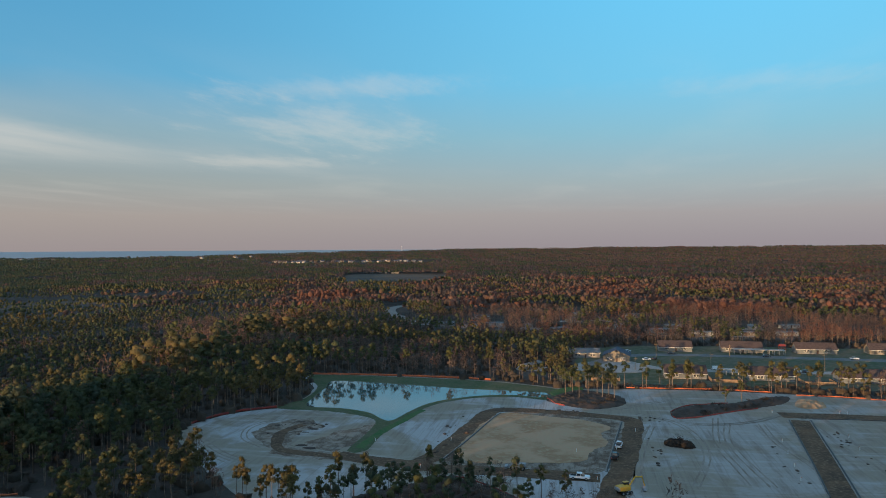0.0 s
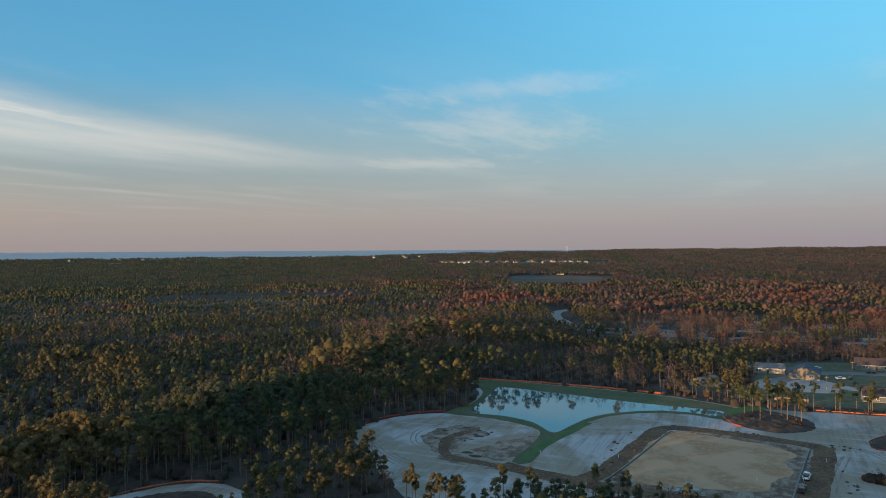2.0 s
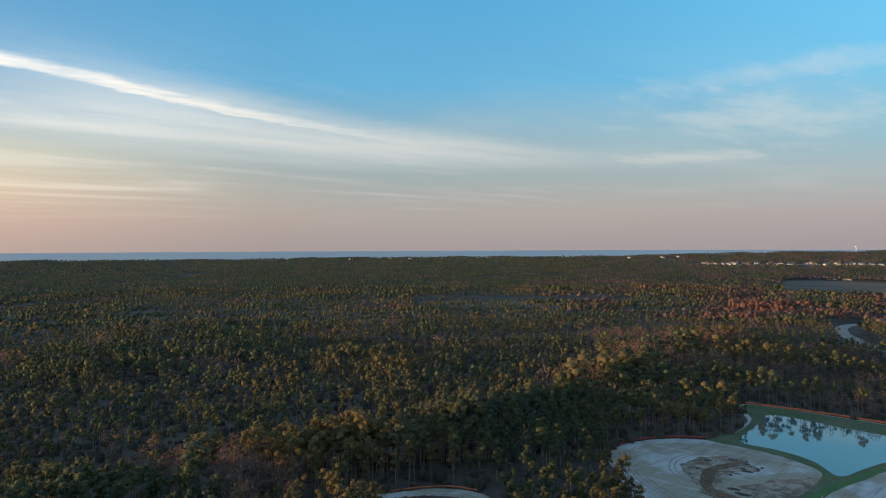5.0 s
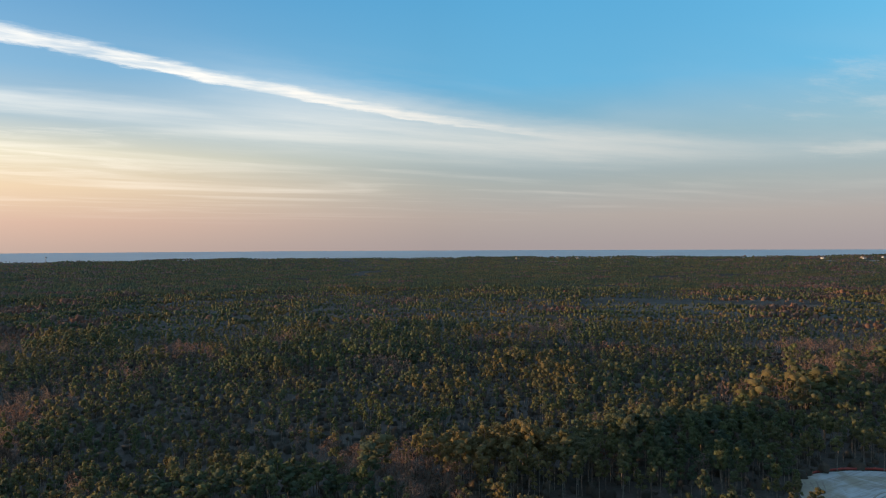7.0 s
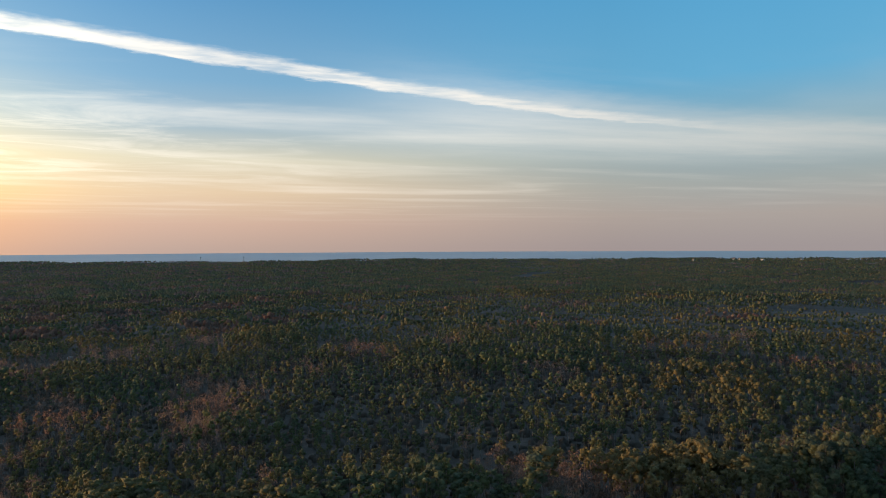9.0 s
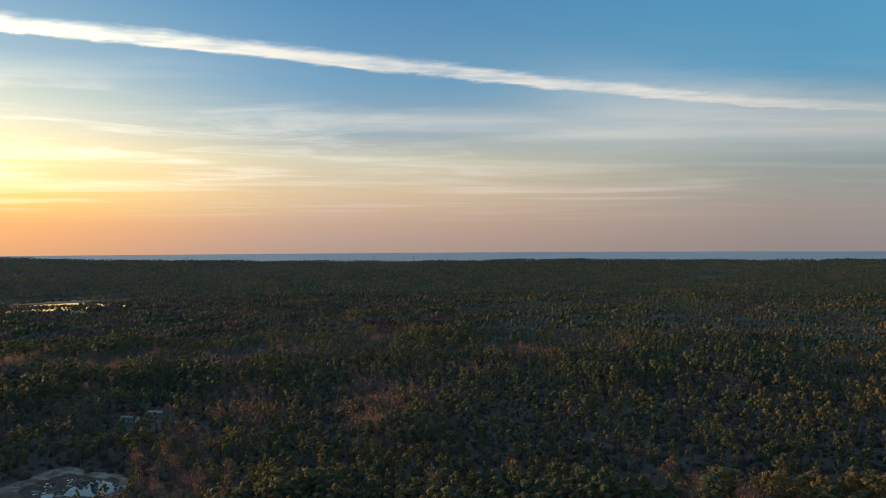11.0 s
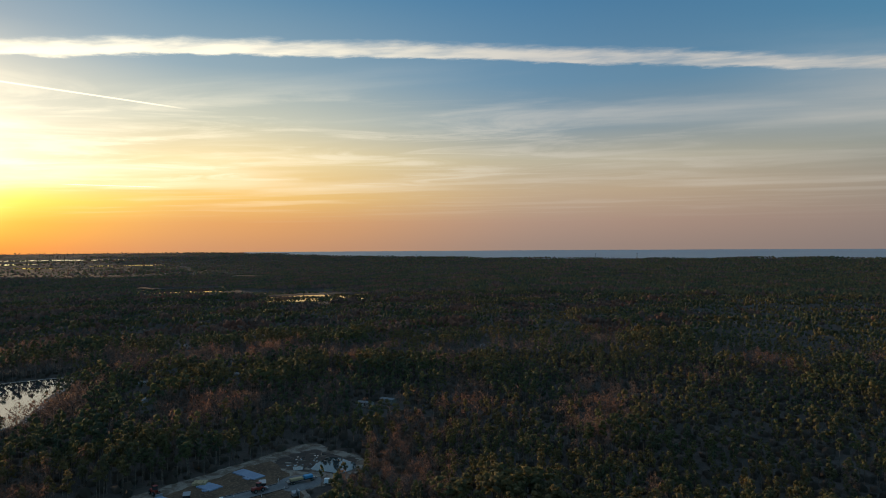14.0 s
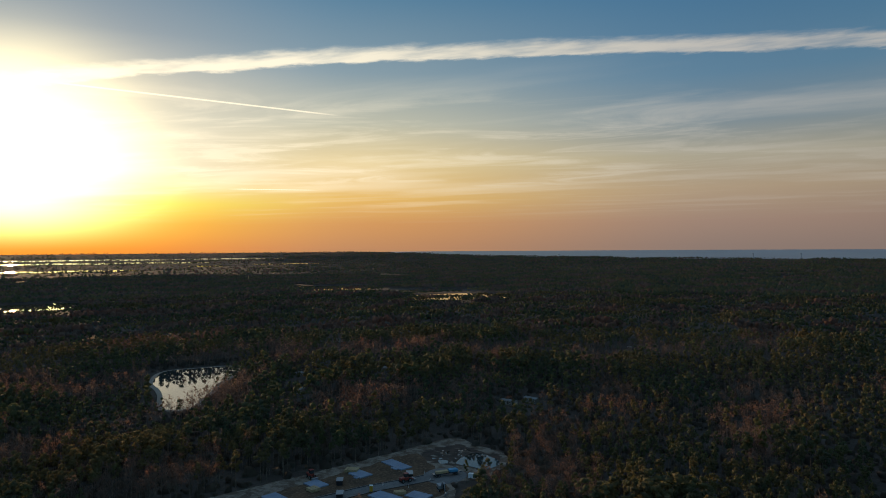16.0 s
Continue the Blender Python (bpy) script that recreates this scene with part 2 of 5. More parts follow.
def sand_colour(n, p):
    # pale sand, tan fill and brown soil in broad drifts, then scrapes and tyre marks
    c = n.mix(n.step(n.noise(p, 0.028, 6, 0.62, 0.5), 0.42, 0.55), C(0.4, 0.385, 0.37), C(0.28, 0.235, 0.175))
    c = n.mix(n.step(n.vec("DOT_PRODUCT", p, (0.012, 0, 0)), -0.1, 0.8, 0.0, 0.5), c, C(0.3, 0.24, 0.18))
    c = n.mix(n.math("MULTIPLY", n.step(n.noise(n.mapping(p, (0.3, 0.03, 1), 12), 1.0, 6, 0.65), 0.48, 0.66), 0.5), c, C(0.17, 0.122, 0.086))
    c = n.mix(n.math("MULTIPLY", n.step(n.noise(n.mapping(p, (0.04, 0.25, 1), -14), 1.0, 6, 0.65), 0.5, 0.68), 0.4), c, C(0.46, 0.44, 0.41))
    tyre = n.noise(n.mapping(p, (1.3, 0.03, 1), -8), 1.0, 3, 0.5)
    c = n.mix(n.math("MULTIPLY", n.step(tyre, 0.56, 0.64), 0.25), c, C(0.15, 0.118, 0.092))
    return n.mix(n.math("MULTIPLY", n.step(n.noise(p, 0.9, 5, 0.7), 0.5, 0.8), 0.4), c, C(0.18, 0.145, 0.115))


M["sand"] = material("graded_sand", sand_colour, 0.92, bump=lambda n, p: (n.noise(p, 1.2, 6, 0.65), 0.12))
M["tan"] = material("tan_fill_sand", mottled(C(0.45, 0.28, 0.165), C(0.33, 0.19, 0.1), 0.07, 6, C(0.42, 0.305, 0.18), 0.42, 0.6), 0.92, bump=lambda n, p: (n.noise(n.mapping(p, (1, 0.1, 1), 20), 0.8, 5), 0.08))
M["dirt"] = material("brown_dirt", mottled(C(0.14, 0.08, 0.043), C(0.07, 0.041, 0.024), 0.12, 6, C(0.22, 0.14, 0.08)), 0.95,
                     bump=lambda n, p: (n.noise(n.mapping(p, (1.6, 0.2, 1), 10), 1.0, 5), 0.12))


def churned_colour(n, p):
    # sand and turned soil, mixed unevenly
    c = n.mix(n.step(n.noise(p, 0.16, 6, 0.68, 0.6), 0.4, 0.6), C(0.13, 0.085, 0.055), C(0.3, 0.24, 0.185))
    c = n.mix(n.math("MULTIPLY", n.step(n.noise(n.mapping(p, (0.9, 0.12, 1), 25), 1.0, 5, 0.6), 0.5, 0.65), 0.6), c, C(0.1, 0.066, 0.044))
    return n.mix(n.math("MULTIPLY", n.step(n.noise(p, 1.6, 5, 0.7), 0.52, 0.72), 0.6), c, C(0.38, 0.34, 0.3))


M["churn"] = material("churned_sandy_soil", churned_colour, 0.95, bump=lambda n, p: (n.noise(p, 0.9, 6, 0.65), 0.25))
M["rut"] = material("pressed_soil", mottled(C(0.21, 0.165, 0.125), C(0.3, 0.25, 0.205), 0.12, 5), 0.95)
M["mound"] = material("dark_topsoil", mottled(C(0.05, 0.036, 0.028), C(0.095, 0.062, 0.045), 0.15, 6), 0.97, bump=lambda n, p: (n.noise(p, 0.7, 6), 0.4))
M["grass"] = material("bank_grass", mottled(C(0.05, 0.085, 0.032), C(0.1, 0.105, 0.052), 0.08, 6, C(0.135, 0.12, 0.072)), 0.95, bump=lambda n, p: (n.noise(p, 2.0, 4), 0.1))
M["fresh_grass"] = material("fresh_grass", mottled(C(0.04, 0.11, 0.03), C(0.07, 0.125, 0.04), 0.1, 6, C(0.1, 0.12, 0.05)), 0.95, bump=lambda n, p: (n.noise(p, 2.0, 4), 0.1))
M["lawn"] = material("winter_lawn", mottled(C(0.066, 0.082, 0.036), C(0.115, 0.1, 0.058), 0.04, 5, C(0.17, 0.14, 0.1)), 0.95, bump=lambda n, p: (n.noise(p, 2.0, 4), 0.05))
M["asphalt"] = material("worn_asphalt", mottled(C(0.15, 0.145, 0.14), C(0.2, 0.19, 0.18), 0.2, 5, C(0.1, 0.098, 0.095)), 0.9)
M["concrete"] = material("pale_concrete", mottled(C(0.33, 0.315, 0.29), C(0.25, 0.235, 0.215), 0.3, 5, C(0.37, 0.355, 0.33)), 0.85)
M["dirt_pale"] = material("dusty_concrete", mottled(C(0.3, 0.27, 0.235), C(0.22, 0.19, 0.16), 0.3, 5), 0.9)
M["slab"] = material("fresh_concrete_slab", mottled(C(0.24, 0.3, 0.4), C(0.19, 0.235, 0.32), 0.25, 5, C(0.3, 0.34, 0.4)), 0.7)
M["marsh"] = material("brown_marsh_grass", mottled(C(0.11, 0.075, 0.05), C(0.075, 0.055, 0.042), 0.012, 6), 0.95)
M["pale_marsh"] = material("pale_marsh_grass", mottled(C(0.34, 0.28, 0.22), C(0.22, 0.18, 0.14), 0.01, 6), 0.95)
M["pond"] = material("pond_water", mottled(C(0.075, 0.115, 0.11), C(0.095, 0.135, 0.125), 0.02, 3), 0.03, spec=0.9, bump=lambda n, p: (n.noise(p, 1.5, 3), 0.004))
M["dark_water"] = material("lake_water", mottled(C(0.03, 0.04, 0.045), C(0.04, 0.05, 0.05), 0.01, 3), 0.04, spec=0.9, bump=lambda n, p: (n.noise(p, 1.2, 3), 0.004))
M["sea"] = material("sea_water", mottled(C(0.27, 0.255, 0.258), C(0.3, 0.285, 0.285), 0.002, 4), 0.4, spec=0.5)
M["orange"] = material("orange_fence_mesh", mottled(C(0.6, 0.15, 0.06), C(0.45, 0.13, 0.06), 0.5, 4), 0.7)
M["red_fence"] = material("red_fence_mesh", mottled(C(0.36, 0.06, 0.04), C(0.28, 0.055, 0.045), 0.5, 4), 0.7)
M["wood"] = material("weathered_wood", mottled(C(0.22, 0.15, 0.1), C(0.3, 0.22, 0.15), 0.9, 5), 0.9)
M["lumber"] = material("new_lumber", mottled(C(0.5, 0.36, 0.2), C(0.42, 0.3, 0.17), 1.2, 5), 0.85)
M["roof"] = material("brown_shingle_roof", mottled(C(0.06, 0.043, 0.04), C(0.09, 0.066, 0.06), 0.9, 6), 0.9, bump=lambda n, p: (n.noise(p, 4.0, 3), 0.03))
M["slate"] = material("blue_grey_roof", mottled(C(0.055, 0.066, 0.092), C(0.08, 0.092, 0.12), 0.9, 6), 0.8)
M["metal_roof"] = material("pale_metal_roof", mottled(C(0.2, 0.2, 0.195), C(0.15, 0.145, 0.14), 0.5, 5), 0.6, 0.2)
# blue and cream tones darkened to stand in for shade on the walls
M["siding_blue_shade"] = material("shade_darkened_blue_siding", painted(0.16, 0.18, 0.19), 0.7)
M["siding_cream"] = material("shade_darkened_cream_siding", painted(0.2, 0.178, 0.145), 0.7)
M["siding_white"] = material("white_siding", painted(0.34, 0.325, 0.3), 0.7)
M["trim"] = material("white_trim", painted(0.8, 0.79, 0.76, 0.06), 0.55)
# near-black brown for the brush heap, mottled slightly lighter
M["brush"] = material("near_black_brush", mottled(C(0.02, 0.015, 0.012), C(0.045, 0.032, 0.024), 0.8, 5), 0.95)
M["glass"] = material("window_glass", mottled(C(0.03, 0.035, 0.04), C(0.05, 0.055, 0.06), 0.4), 0.05, spec=0.8)
M["door"] = material("dark_door_paint", painted(0.1, 0.06, 0.05), 0.5)
M["white_paint"] = material("white_car_paint", painted(0.78, 0.79, 0.8, 0.05), 0.25, spec=0.6)
M["dark_paint"] = material("dark_car_paint", painted(0.03, 0.033, 0.04, 0.1), 0.25, spec=0.6)
M["grey_paint"] = material("grey_machine_paint", painted(0.3, 0.31, 0.32, 0.3), 0.5)
M["yellow_paint"] = material("yellow_machine_paint", painted(0.65, 0.36, 0.04, 0.25), 0.45)
M["red_paint"] = material("red_machine_paint", painted(0.3, 0.045, 0.03, 0.3), 0.45)
M["blue_paint"] = material("blue_tarp", painted(0.08, 0.3, 0.5, 0.1), 0.5)
M["rubber"] = material("black_rubber", painted(0.02, 0.02, 0.02, 0.2), 0.85)
M["steel"] = material("dull_steel", painted(0.35, 0.35, 0.36, 0.2), 0.45, 0.6)
M["kerb_black"] = material("near_black_kerb", painted(0.025, 0.025, 0.028, 0.2), 0.5)

# ---------- making meshes ----------
def link_mesh(name, verts, faces, mats, parent=None, index=None, tint=None):
    """A mesh object from arrays of corners and triangles."""
    me = bpy.data.meshes.new(name)
    verts, faces = np.asarray(verts, np.float32), np.asarray(faces, np.int32)
    me.vertices.add(len(verts))
    me.vertices.foreach_set("co", verts.ravel())
    k = faces.shape[1]
    me.loops.add(faces.size)
    me.loops.foreach_set("vertex_index", faces.ravel())
    me.polygons.add(len(faces))
    me.polygons.foreach_set("loop_start", np.arange(0, faces.size, k, dtype=np.int32))
    for m in mats:
        me.materials.append(m)
    if index is not None:
        me.polygons.foreach_set("material_index", np.asarray(index, np.int32))
    if tint is not None:
        me.attributes.new("tint", "FLOAT", "POINT").data.foreach_set("value", np.asarray(tint, np.float32))
    me.update(calc_edges=True)
    ob = new(name, me)
    ob.parent = parent
    return ob


def part(name, bm, mat, parent=None, label=""):
    """Links a bmesh as one mesh object under a thing or a part."""
    me = bpy.data.meshes.new(name)
    bm.normal_update()
    bm.to_mesh(me)
    bm.free()
    me.materials.append(mat)
    ob = new(name, me)
    ob.parent = parent
    return tagged(ob, label)


def thing(name, label, category, m=None, group="", kind=""):
    ob = tagged(new(name), label, category, group, kind)
    if m is not None:
        ob.matrix_basis = m
    return ob


def block(x, y, z, sx, sy, sz, bevel=0.0, bm=None, turn=None):
    """A box about (x, y), standing on z."""
    bm = bm or bmesh.new()
    mat = Matrix.Translation((x, y, z + sz / 2)) @ (turn or Matrix()) @ Matrix.Diagonal((sx, sy, sz, 1))
    made = bmesh.ops.create_cube(bm, size=1, matrix=mat)
    if bevel:
        edges = list({e for v in made["verts"] for e in v.link_edges})
        bmesh.ops.bevel(bm, geom=edges, offset=bevel, segments=1, affect="EDGES")
    return bm


def rod(a, b, r0, r1=None, sides=6, bm=None):
    """A tapered round bar from a to b."""
    bm = bm or bmesh.new()
    a, b = Vector(a), Vector(b)
    mat = Matrix.Translation((a + b) / 2) @ (b - a).to_track_quat("Z", "Y").to_matrix().to_4x4()
    bmesh.ops.create_cone(bm, cap_ends=True, segments=sides, radius1=r0, radius2=r0 if r1 is None else r1, depth=(b - a).length, matrix=mat)
    return bm


def prism(outline, x0, x1, bm=None):
    """An outline in y, z drawn out along x."""
    bm = bm or bmesh.new()
    a = [bm.verts.new((x0, y, z)) for y, z in outline]
    b = [bm.verts.new((x1, y, z)) for y, z in outline]
    bm.faces.new(a)
    bm.faces.new(b[::-1])
    for i in range(len(a)):
        j = (i + 1) % len(a)
        bm.faces.new((a[j], a[i], b[i], b[j]))
    bmesh.ops.recalc_face_normals(bm, faces=bm.faces)
    return bm


def curve(points, closed=True, step=2.5):
    """A smooth line through plan points."""
    p = np.array(points, float)
    n, res = len(p), []
    for i in range(n if closed else n - 1):
        q = [p[(i + k) % n] if closed else p[min(max(i + k, 0), n - 1)] for k in (-1, 0, 1, 2)]
        m = max(2, int(np.linalg.norm(q[2] - q[1]) / step))
        for u in np.arange(m) / m:
            res.append(0.5 * (2 * q[1] + (q[2] - q[0]) * u + (2 * q[0] - 5 * q[1] + 4 * q[2] - q[3]) * u**2 + (3 * q[1] - q[0] - 3 * q[2] + q[3]) * u**3))
    if not closed:
        res.append(p[-1])
    return np.array(res)


def ragged(line, amount, seed=0):
    """A worn edge: the line wanders a little."""
    s = np.arange(len(line))
    return line + amount * np.stack([np.sin(s * 0.9 + seed) + 0.6 * np.sin(s * 2.3 + 2 * seed), np.cos(s * 0.7 + seed) + 0.6 * np.sin(s * 1.9 + seed)], 1)


def inside(xy, outline):
    """Which of the places lie in a plan outline."""
    x, y = xy[:, 0], xy[:, 1]
    res = np.zeros(len(xy), bool)
    for (x0, y0), (x1, y1) in zip(outline, np.roll(outline, -1, 0)):
        if y0 != y1:
            res ^= ((y0 > y) != (y1 > y)) & (x < (x1 - x0) * (y - y0) / (y1 - y0) + x0)
    return res


def sheet(name, outline, z, mat, label="", category="", parent=None):
    """A piece of ground with a plan outline, slightly raised, with a skirt."""
    bm = bmesh.new()
    top = [bm.verts.new((x, y, z)) for x, y in outline]
    low = [bm.verts.new((x, y, -0.3)) for x, y in outline]
    face = bm.faces.new(top)
    for i in range(len(top)):
        j = (i + 1) % len(top)
        bm.faces.new((top[i], low[i], low[j], top[j]))
    bmesh.ops.triangulate(bm, faces=[face])
    bmesh.ops.recalc_face_normals(bm, faces=bm.faces)
    ob = part(name, bm, mat, parent)
    return tagged(ob, label, category, "", "structure")


def ribbon(line, width):
    """The outline of a strip of that width along a plan line."""
    line = np.asarray(line, float)
    d = np.gradient(line, axis=0)
    n = np.stack([-d[:, 1], d[:, 0]], 1) / np.linalg.norm(d, axis=1)[:, None]
    return np.vstack([line + n * width / 2, (line - n * width / 2)[::-1]])


def waves(x, y, size, seed):
    """Smooth wandering values about 0, roughly -1 to 1."""
    r = np.random.RandomState(seed)
    tot = 0
    for k in range(7):
        a, w = r.uniform(0, 2 * np.pi), 2 * np.pi / size * r.uniform(0.6, 2.2)
        tot = tot + np.sin(w * (x * np.cos(a) + y * np.sin(a)) + r.uniform(0, 6.28))
    return tot / 3.2


# ---------- the lie of the land ----------
RIM_YAW = [-180, -20, 11, 38, 55, 72, 90, 115, 150, 180]
RIM_Z = [43, 43, 43, 52, 57, 62, 64, 65, 65, 43]
FAR = 4950.0


def yaw_of(x, y):
    return np.degrees(np.arctan2(-x, y))


def land(x, y):
    """Height of the ground: level, rising very gently towards the far rim."""
    r = np.hypot(x, y)
    return np.interp(yaw_of(x, y), RIM_YAW, RIM_Z) * np.clip((r - 2500) / (FAR - 2500), 0, 1) ** 2


def shore(yaw):
    """Distance at which the land ends and the sea begins."""
    return np.interp(yaw, [9, 14, 24, 38, 100, 112, 122], [4960, 4650, 4250, 3900, 3950, 4400, 4960])


radii = np.concatenate([[0], np.geomspace(60, 2400, 24), np.linspace(2550, FAR, 22)])
turns = np.radians(np.arange(0, 360, 2.5))
gx, gy = np.outer(radii, np.cos(turns)), np.outer(radii, np.sin(turns))
gz = land(gx, gy)
nr, nt = gx.shape
ii, jj = np.meshgrid(np.arange(nr - 1), np.arange(nt), indexing="ij")
quads = np.stack([ii * nt + jj, (ii + 1) * nt + jj, (ii + 1) * nt + (jj + 1) % nt, ii * nt + (jj + 1) % nt], -1).reshape(-1, 4)
ground = link_mesh("ground", np.stack([gx, gy, gz], -1).reshape(-1, 3), quads, [M["floor"]])
tagged(ground, "dark brown forest floor of pine litter and scrub", "ground", "", "structure")

yaws = np.arange(9.5, 119.6, 1.0)
near_r = shore(yaws)
sv = []
for k in np.linspace(0, 1, 6):
    r = near_r * (1 - k) + FAR * 1.002 * k
    x, y = -r * np.sin(np.radians(yaws)), r * np.cos(np.radians(yaws))
    sv.append(np.stack([x, y, land(x, y) + 0.8], 1))
sv = np.concatenate(sv)
n = len(yaws)
ii, jj = np.meshgrid(np.arange(5), np.arange(n - 1), indexing="ij")
sea = link_mesh("sea", sv, np.stack([ii * n + jj, ii * n + jj + 1, (ii + 1) * n + jj + 1, (ii + 1) * n + jj], -1).reshape(-1, 4), [M["sea"]])
tagged(sea, "calm grey-blue sea along the horizon", "sea", "", "structure")

# ---------- the building site by the pond ----------
SITE = ragged(curve([(-145, 234), (-147, 243), (-144, 256), (-136, 269), (-124, 278), (-122, 300), (-127, 322), (-140, 351), (-94, 354), (-43, 349), (-4, 336), (40, 340), (86, 338), (128, 331), (200, 330),
                     (215, 215), (140, 165), (40, 168), (-14, 186), (-34, 201), (-44, 194), (-55, 180), (-85, 174), (-102, 186), (-122, 206), (-137, 222)]), 0.35, 1)
site = sheet("building_site", SITE, 0.08, M["sand"], "cleared building site of graded pale sand", "sand")
BANK = curve([(-126, 277), (-121, 296), (-125, 322), (-138, 350), (-94, 352.5), (-44, 347), (-8, 331), (-13, 310), (-27, 313), (-43, 310), (-56, 300), (-62, 290), (-66, 277), (-69, 258), (-70, 240), (-70, 223), (-76, 222), (-76, 243), (-78, 262), (-88, 270), (-104, 275)])
sheet("pond_bank", BANK, 0.13, M["grass"], "grassy bank sloping to the pond", "grass")
sheet("turf_strip", ragged(ribbon(curve([(-64, 283), (-68, 262), (-71.5, 245), (-73, 226)], False), 3.2), 0.2, 2), 0.15, M["fresh_grass"], "narrow strip of fresh green turf below the pond", "grass")
POND = curve([(-121, 337), (-89, 334), (-52, 327.5), (-28, 326), (-15, 324), (-13, 317), (-18, 314), (-29, 317), (-43, 314), (-57, 304), (-65, 292), (-69, 277), (-73, 263), (-85, 275), (-99, 280.5), (-114, 282), (-118, 300), (-120, 320)], step=2.0)
sheet("pond", POND, 0.16, M["pond"], "still teal pond mirroring the sky and pines", "pond")
sheet("fill_pad", ragged(curve([(-43, 219), (-32, 281), (15, 274), (8, 216), (-18, 214)]), 0.2), 0.10, M["churn"], "rough brown fill round the building pad", "soil")
sheet("sand_pad", ragged(curve([(-33, 278), (-19, 281), (0, 276), (11, 268), (8, 257), (9, 244), (3, 232), (0, 223), (-15, 219), (-39, 222)]), 0.5, 4), 0.15, M["tan"], "smooth tan sand building pad", "sand")
loop = curve([(-78, 217), (-47, 210), (-19, 209), (6, 208)], False)
sheet("dirt_road", ragged(ribbon(loop, 8), 0.25), 0.12, M["dirt"], "brown dirt track across the site", "road")
loop = curve([(-52, 212), (-46, 222), (-38, 270), (-36, 283), (-30, 288), (-15, 288), (10, 283), (19, 279), (20, 270), (14, 225), (9, 200), (7, 178)], False)
sheet("dirt_road_loop", ragged(ribbon(loop, 7.2), 0.25, 2), 0.14, M["dirt"], "brown dirt road curving round the sand pad", "road")
road_two = curve([(60, 168), (69, 203), (83, 288)], False)
sheet("dirt_road_spur", ragged(ribbon(road_two, 7), 0.2, 3), 0.12, M["dirt"], "straight unpaved dirt road between kerbs", "road")
sheet("dirt_road_cross", ragged(ribbon(curve([(78, 296), (118, 296), (205, 292)], False), 9), 0.2, 5), 0.145, M["dirt"], "unpaved cross road of brown soil", "road")
sheet("scraped_ring", ragged(curve([(-118, 238), (-118, 247), (-113, 257), (-106, 261), (-99, 257), (-95, 250), (-99, 243), (-100, 236), (-100, 228), (-95, 221.5), (-87, 220), (-72, 218), (-71, 213), (-79, 213), (-90, 212), (-98, 215), (-105, 222), (-111, 229)]), 1.1, 6), 0.105, M["churn"], "churned ring of brown soil on the pale sand", "soil")
sheet("scraped_arc", ragged(ribbon(curve([(-104, 252), (-107, 243), (-105, 231), (-99, 220.5), (-86, 216.5), (-72, 215.5)], False), 4.2), 0.3, 8), 0.112, M["dirt"], "dark scraped arc of soil inside the ring", "soil")
sheet("scuffed_sand", ragged(curve([(-83, 250), (-75, 257), (-73.5, 246), (-75, 228), (-81, 222), (-91, 225), (-92, 235)]), 1.3, 9), 0.1, M["churn"], "scuffed sand beside the grass strip", "sand")


def kerb(line, label):
    """Two-part concrete kerb: a near-black raised edge and its paler gutter."""
    k = thing("kerb", label, "kerb")
    for w, z, name, mat, shift in ((0.35, 0.3, "edge", M["kerb_black"], 0.0), (0.3, 0.2, "gutter", M["dirt_pale"], 0.5)):
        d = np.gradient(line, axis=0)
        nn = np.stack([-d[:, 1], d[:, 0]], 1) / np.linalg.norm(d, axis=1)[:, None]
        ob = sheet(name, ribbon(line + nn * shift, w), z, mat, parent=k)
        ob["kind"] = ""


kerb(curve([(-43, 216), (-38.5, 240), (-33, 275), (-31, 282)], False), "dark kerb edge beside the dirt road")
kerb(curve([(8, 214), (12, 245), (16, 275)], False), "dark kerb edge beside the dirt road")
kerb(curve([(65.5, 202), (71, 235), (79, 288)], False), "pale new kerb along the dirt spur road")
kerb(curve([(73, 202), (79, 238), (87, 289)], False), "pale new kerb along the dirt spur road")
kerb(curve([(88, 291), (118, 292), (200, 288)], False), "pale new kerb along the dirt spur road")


# wheel tracks pressed into the sand
def tracks(points, seed):
    """A pair of shallow wheel ruts with pushed-up soil."""
    line = curve(points, False, 2.0)
    d = np.gradient(line, axis=0)
    nn = np.stack([-d[:, 1], d[:, 0]], 1) / np.linalg.norm(d, axis=1)[:, None]
    for s in (-0.95, 0.95):
        sheet("wheel_rut", ragged(ribbon(line + nn * s, 0.55), 0.07, seed + s), 0.097, M["rut"], "brown wheel rut pressed into the sand", "rut")


for k, pts in enumerate(([(24, 270), (18, 240), (14, 205)], [(27, 272), (21, 243), (16, 208)], [(52, 287), (46, 250), (47, 225), (48, 208)], [(55, 280), (50, 250), (53, 208)], [(67, 280), (66, 255), (69, 235), (71, 215)],
                         [(-143, 236), (-134, 226), (-122, 213), (-110, 205)], [(-141, 240), (-130, 226), (-116, 213), (-104, 206)], [(-112, 250), (-106, 234), (-97, 224), (-84, 219), (-66, 216)],
                         [(-92, 268), (-112, 262), (-122, 248), (-118, 232), (-106, 222)], [(40, 275), (60, 280), (74, 292), (84, 305)], [(30, 282), (48, 276), (66, 284), (78, 296)], [(-6, 292), (14, 296), (30, 310), (50, 325), (80, 334)], [(22, 290), (34, 280), (40, 262), (40, 235), (32, 205)])):
    tracks(pts, k)


